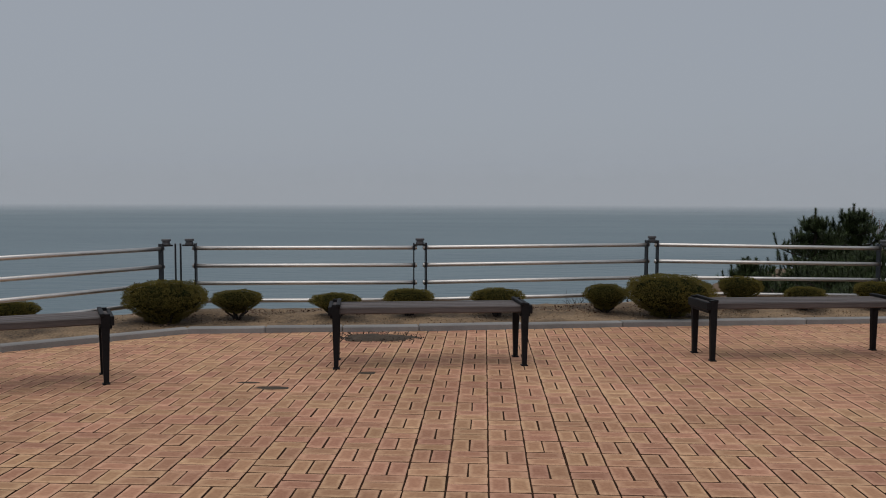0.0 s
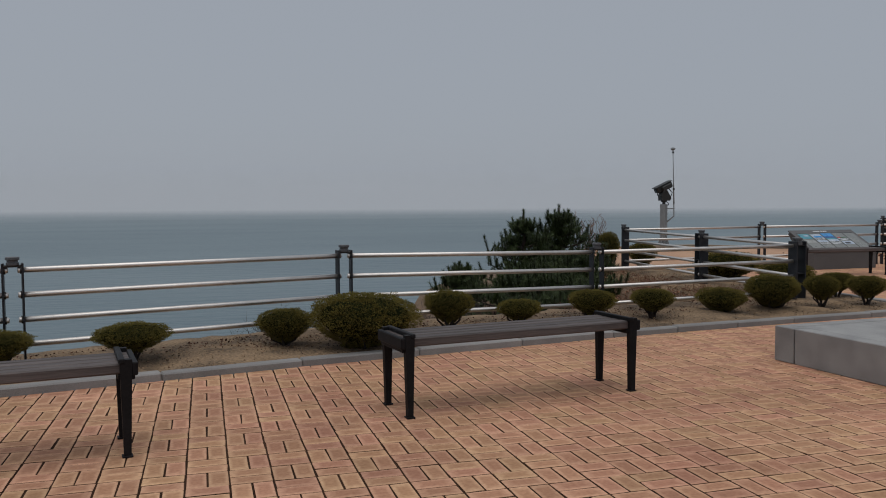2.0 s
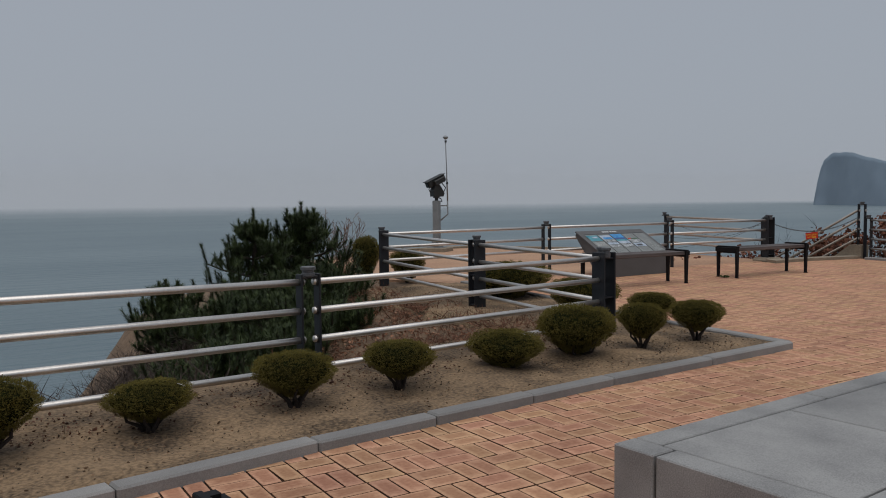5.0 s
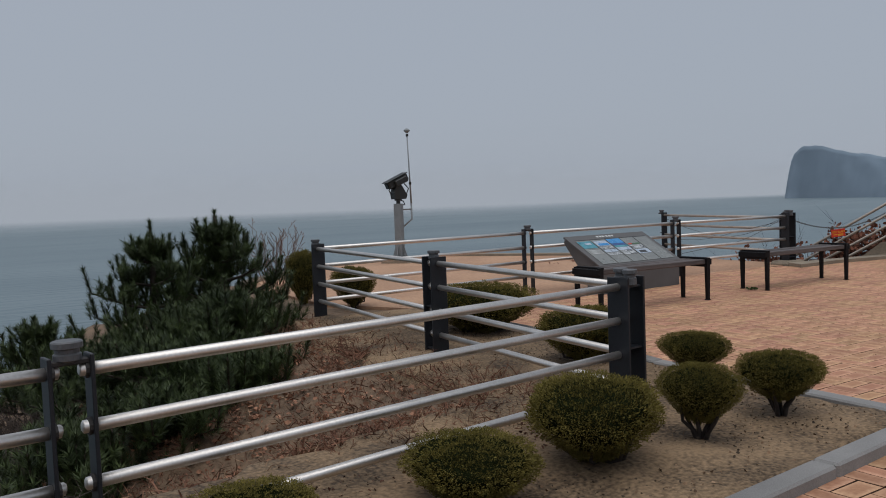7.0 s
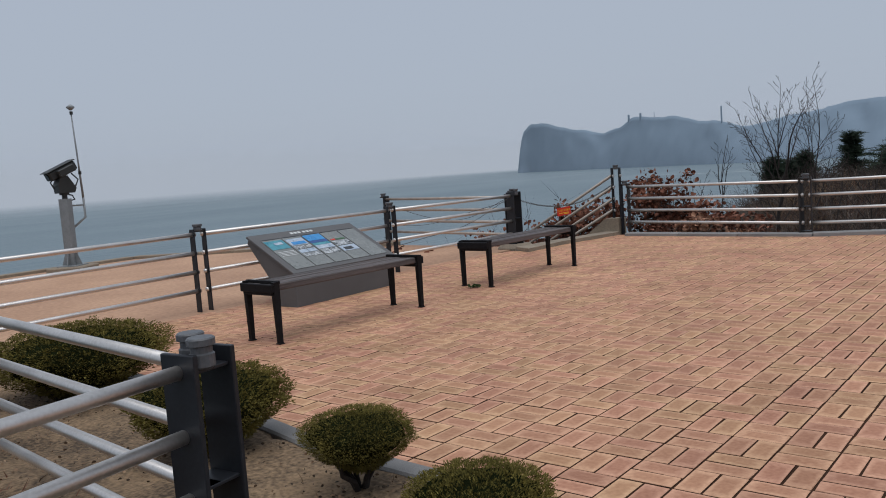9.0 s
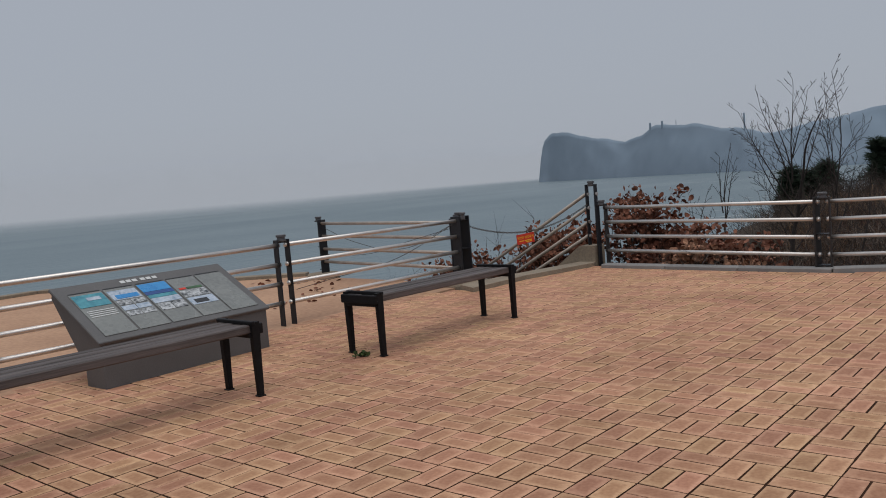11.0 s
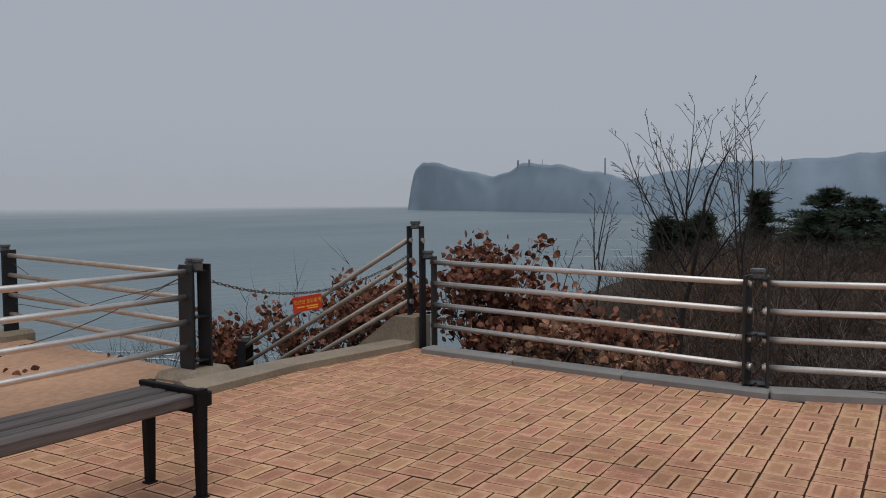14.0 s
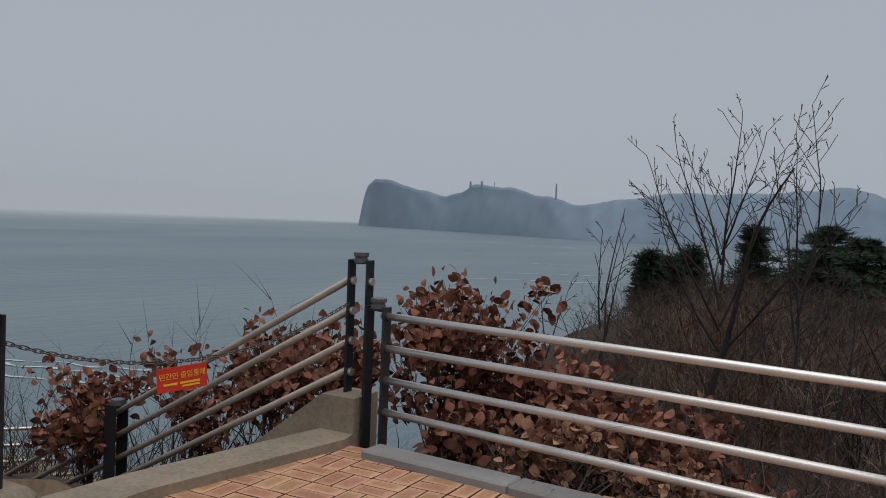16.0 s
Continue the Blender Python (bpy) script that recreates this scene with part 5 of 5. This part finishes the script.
# ---------------------------------------------------------------- far pines on the eastern ridge
def far_pine(x, y, top, width, seed, flat=False):
    r = random.Random(seed)
    z = land(x, y)
    H = max(top - z, 1.0)
    ob = thing("far_pine", "dark layered pine on the eastern ridge", "tree", pose(x, y, z), "ridge pines")
    wood, crown = Buf(), Buf()
    wood.tube([(0, 0, -0.3), (0.05, 0, H * 0.5), (0, 0.03, H * 0.98)], [0.09, 0.06, 0.015], 6)
    tiers = 11
    for t in range(tiers):
        f = t / (tiers - 1)
        h = H * (0.06 + 0.90 * f)
        reach = width / 2 * (1.0 - (f ** (2.3 if flat else 0.9)) * 0.9) * r.uniform(0.6, 1.15)
        for k in range(6):
            a = 6.28 * k / 6 + r.uniform(-0.5, 0.5)
            far = reach * r.uniform(0.6, 1.25)
            e = Vector((math.cos(a) * far, math.sin(a) * far, h + r.uniform(-0.12, 0.14)))
            wood.tube([(0, 0, h - 0.1), e], [0.02, 0.008], 4)
            for q in range(4):
                c = Vector((0, 0, h)).lerp(e, r.uniform(0.35, 1.0)) + Vector((r.gauss(0, 0.08), r.gauss(0, 0.08), r.gauss(0, 0.03)))
                for m in range(34):
                    d = Vector((r.gauss(0, 1), r.gauss(0, 1), r.gauss(0.35, 0.35))).normalized()
                    sd = d.orthogonal().normalized() * 0.014
                    p = c + Vector((d.x * 0.16, d.y * 0.16, d.z * 0.03)) * r.uniform(0, 1)
                    crown.add([p - sd, p + sd, p + d * r.uniform(0.10, 0.19)], [(0, 1, 2)])
    part("trunk", wood, BARK, ob, fix=False)
    part("crown", crown, FARPINE, ob, fix=False)


for i, (x, y, top, w) in enumerate([(35.4, 15.4, 1.60, 0.9), (36.4, 13.9, 1.72, 3.6), (36.9, 13.2, 1.45, 3.2), (37.6, 12.0, 1.15, 2.4), (37.2, 10.9, 1.45, 3.0), (38.6, 9.6, 1.40, 3.2), (34.6, 16.6, 0.8, 0.9), (33.6, 17.3, 0.95, 0.7), (34.2, 17.0, 0.6, 1.0),
                                    (35.2, 12.0, 0.7, 2.8), (34.6, 14.0, 0.75, 2.2), (37.5, 7.6, 1.5, 3.0), (35.4, 9.8, 0.8, 2.6), (35.9, 14.2, 1.0, 2.0)]):
    far_pine(x, y, top, w, 90 + i, w > 1.2)


# ---------------------------------------------------------------- surf, mist
def surf(name, x, y, dx, dy, length, width, seed):
    r = random.Random(seed)
    d = Vector((dx, dy, 0)).normalized()
    s = Vector((-d.y, d.x, 0))
    b = Buf()
    n = 60
    for k in range(n + 1):
        c = Vector((x, y, SEA_Z + 0.1)) + d * length * (k / n - 0.5) + s * 0.04 * length * noise.noise(Vector((k * 0.15, seed, 0)))
        w = width * max(0.02, 0.3 + 0.9 * noise.noise(Vector((k * 0.35, seed, 4)))) * (1 - abs(2 * k / n - 1) ** 3)
        b.v += [tuple(c - s * w), tuple(c + s * w)]
    b.f += [(2 * k, 2 * k + 1, 2 * k + 3, 2 * k + 2) for k in range(n)]
    return tagged(part(name, b, FOAM, fix=False), "white line of breaking surf", "surf", kind="stuff")


for i, q in enumerate([(76, 92, -0.3, 1, 40, 0.9), (79, 103, -0.2, 1, 46, 0.7), (84, 96, -0.35, 1, 46, 0.55), (289, 103, 0.6, -1, 132, 2.6), (335, 103, 0.6, -1, 100, 2.6), (720, 255, 0.5, 1, 280, 5), (414, 136, 0.5, -1, 100, 2.6)]):
    surf("surf", *q, i + 1)

def mist_ring(R, thick, seaward=False):
    """A glowing see-through shell that paints sea mist round the horizon, thickest low down."""
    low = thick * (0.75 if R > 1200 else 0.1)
    m = bpy.data.materials.new("mist_glow")
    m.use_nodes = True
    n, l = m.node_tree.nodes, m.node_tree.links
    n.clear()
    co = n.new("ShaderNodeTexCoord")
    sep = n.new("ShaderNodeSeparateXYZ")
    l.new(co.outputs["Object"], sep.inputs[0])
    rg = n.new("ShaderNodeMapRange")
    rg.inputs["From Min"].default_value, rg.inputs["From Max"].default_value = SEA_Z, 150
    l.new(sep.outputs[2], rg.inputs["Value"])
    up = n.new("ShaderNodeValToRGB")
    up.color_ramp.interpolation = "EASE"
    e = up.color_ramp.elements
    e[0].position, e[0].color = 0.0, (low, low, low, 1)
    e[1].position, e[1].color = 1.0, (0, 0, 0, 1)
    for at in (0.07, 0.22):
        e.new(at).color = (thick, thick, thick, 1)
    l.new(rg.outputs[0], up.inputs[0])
    # the shell's own sky-coloured glow stands in for light scattered by haze
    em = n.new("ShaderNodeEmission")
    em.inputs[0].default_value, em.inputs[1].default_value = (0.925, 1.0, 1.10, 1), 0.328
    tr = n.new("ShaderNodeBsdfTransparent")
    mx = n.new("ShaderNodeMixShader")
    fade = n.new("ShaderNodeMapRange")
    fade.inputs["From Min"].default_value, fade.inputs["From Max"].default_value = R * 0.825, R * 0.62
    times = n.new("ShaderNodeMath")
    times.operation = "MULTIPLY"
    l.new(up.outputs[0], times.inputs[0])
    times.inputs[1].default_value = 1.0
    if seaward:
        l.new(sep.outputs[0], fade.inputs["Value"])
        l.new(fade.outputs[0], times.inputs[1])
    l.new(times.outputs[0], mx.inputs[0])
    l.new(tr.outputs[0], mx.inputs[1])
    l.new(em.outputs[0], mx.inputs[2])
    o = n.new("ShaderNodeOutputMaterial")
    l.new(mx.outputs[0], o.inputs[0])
    mb = Buf()
    for k in range(129):
        a = 2 * math.pi * k / 128
        for z in (SEA_Z, 0, 60, 150):
            mb.v.append((R * math.cos(a), R * math.sin(a), z))
    for k in range(128):
        for q in range(3):
            i = k * 4 + q
            mb.f.append((i, i + 4, i + 5, i + 1))
    tagged(part("backdrop_mist", mb, m, fix=False), "glowing see-through shell that paints pale sea mist along the horizon", "mist", kind="structure")


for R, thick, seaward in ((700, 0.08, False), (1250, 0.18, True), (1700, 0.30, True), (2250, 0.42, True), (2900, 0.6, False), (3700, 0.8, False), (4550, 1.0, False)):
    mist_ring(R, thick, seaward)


# ---------------------------------------------------------------- clay pavers, in basket weave
def grid(anchor, lo, hi, pitch):
    up_, down = [anchor], []
    while up_[-1] < hi:
        up_.append(up_[-1] + pitch(up_[-1]))
    q = anchor
    while q > lo:
        q -= pitch(q)
        down.append(q)
    return down[::-1] + up_, len(down)


def pavers():
    r = random.Random(5)
    xs, x0 = grid(0.15, -7, 21.4, lambda x: min(0.247, max(0.210, 0.214 + 0.0029 * x)))
    ys, y0 = grid(4.02, -6.0, 17.2, lambda y: min(0.247, max(0.214, 0.216 + 0.0055 * (y - 4))))
    limit = PAVED
    rows = []
    for i in range(len(xs) - 1):
        for j in range(len(ys) - 1):
            cx, cy = (xs[i] + xs[i + 1]) / 2, (ys[j] + ys[j + 1]) / 2
            if not inside(cx, cy, limit) and dist_poly(cx, cy, PAVED[:15]) > (0.3 if cx < 18 else 0.16):
                continue
            if not inside(cx, cy, limit) and not (-5 < cx < 21 and cy > 5):
                continue
            if 6.3 < cx < 9.4 and 4.6 < cy < 7.8:
                continue
            w, h = xs[i + 1] - xs[i], ys[j + 1] - ys[j]
            if (i - x0 + j - y0) % 2 == 0:
                rows += [(cx - w / 4, cy, w / 2, h), (cx + w / 4, cy, w / 2, h)]
            else:
                rows += [(cx, cy - h / 4, w, h / 2), (cx, cy + h / 4, w, h / 2)]
    near = [q for q in rows if 11.2 < q[0] < 14.0 and 11.0 < q[1] < 13.8]
    near = near[:300]
    chosen = set(near)
    rest = [q for q in rows if q not in chosen]

    def verts(cx, cy, w, h):
        g = 0.0052
        a, b_ = w / 2 - g, h / 2 - g
        c, d = a - 0.004, b_ - 0.004
        t = r.gauss(0, 0.0006)
        tx, ty = r.gauss(0, 0.0018), r.gauss(0, 0.0018)
        out = []
        for q, p, z in ((a, b_, -0.012), (a, b_, -0.003), (c, d, 0.0)):
            for sx, sy in ((-1, -1), (1, -1), (1, 1), (-1, 1)):
                jx, jy = r.gauss(0, 0.0014), r.gauss(0, 0.0014)
                out.append((cx + sx * q + jx, cy + sy * p + jy, z + t + sx * q * tx + sy * p * ty))
        return out
    faces = [(8, 9, 10, 11)]
    for k in range(4):
        m = (k + 1) % 4
        faces += [(4 + k, 4 + m, 8 + m, 8 + k), (k, m, 4 + m, 4 + k)]
    corner = ((0.0, 0.0), (1.0, 0.0), (1.0, 1.0), (0.0, 1.0))

    def uvs(me, count):
        lay = me.uv_layers.new(name="piece")
        one = [c for f in faces for i in f for c in corner[i % 4]]
        lay.data.foreach_set("uv", one * count)
    big = Buf()
    for q in rest:
        big.add(verts(*q), faces)
    me = big.mesh("pavers", BRICK)
    me.materials.append(JOINT)
    slots = [0] + [0, 1] * 4
    me.polygons.foreach_set("material_index", slots * len(rest))
    uvs(me, len(rest))
    ob = new("pavers", me)
    ob.parent = pavement
    ob["kind"] = "stuff"
    shared = {}
    for q in near:
        key = (round(q[2], 3), round(q[3], 3), r.randrange(4))
        if key not in shared:
            shared[key] = Buf().add(verts(0, 0, q[2], q[3]), faces).mesh("brick", BRICK)
            shared[key].materials.append(JOINT)
            shared[key].polygons.foreach_set("material_index", slots)
            uvs(shared[key], 1)
        part("brick", shared[key], None, pavement, m=pose(q[0], q[1], 0))


pavers()
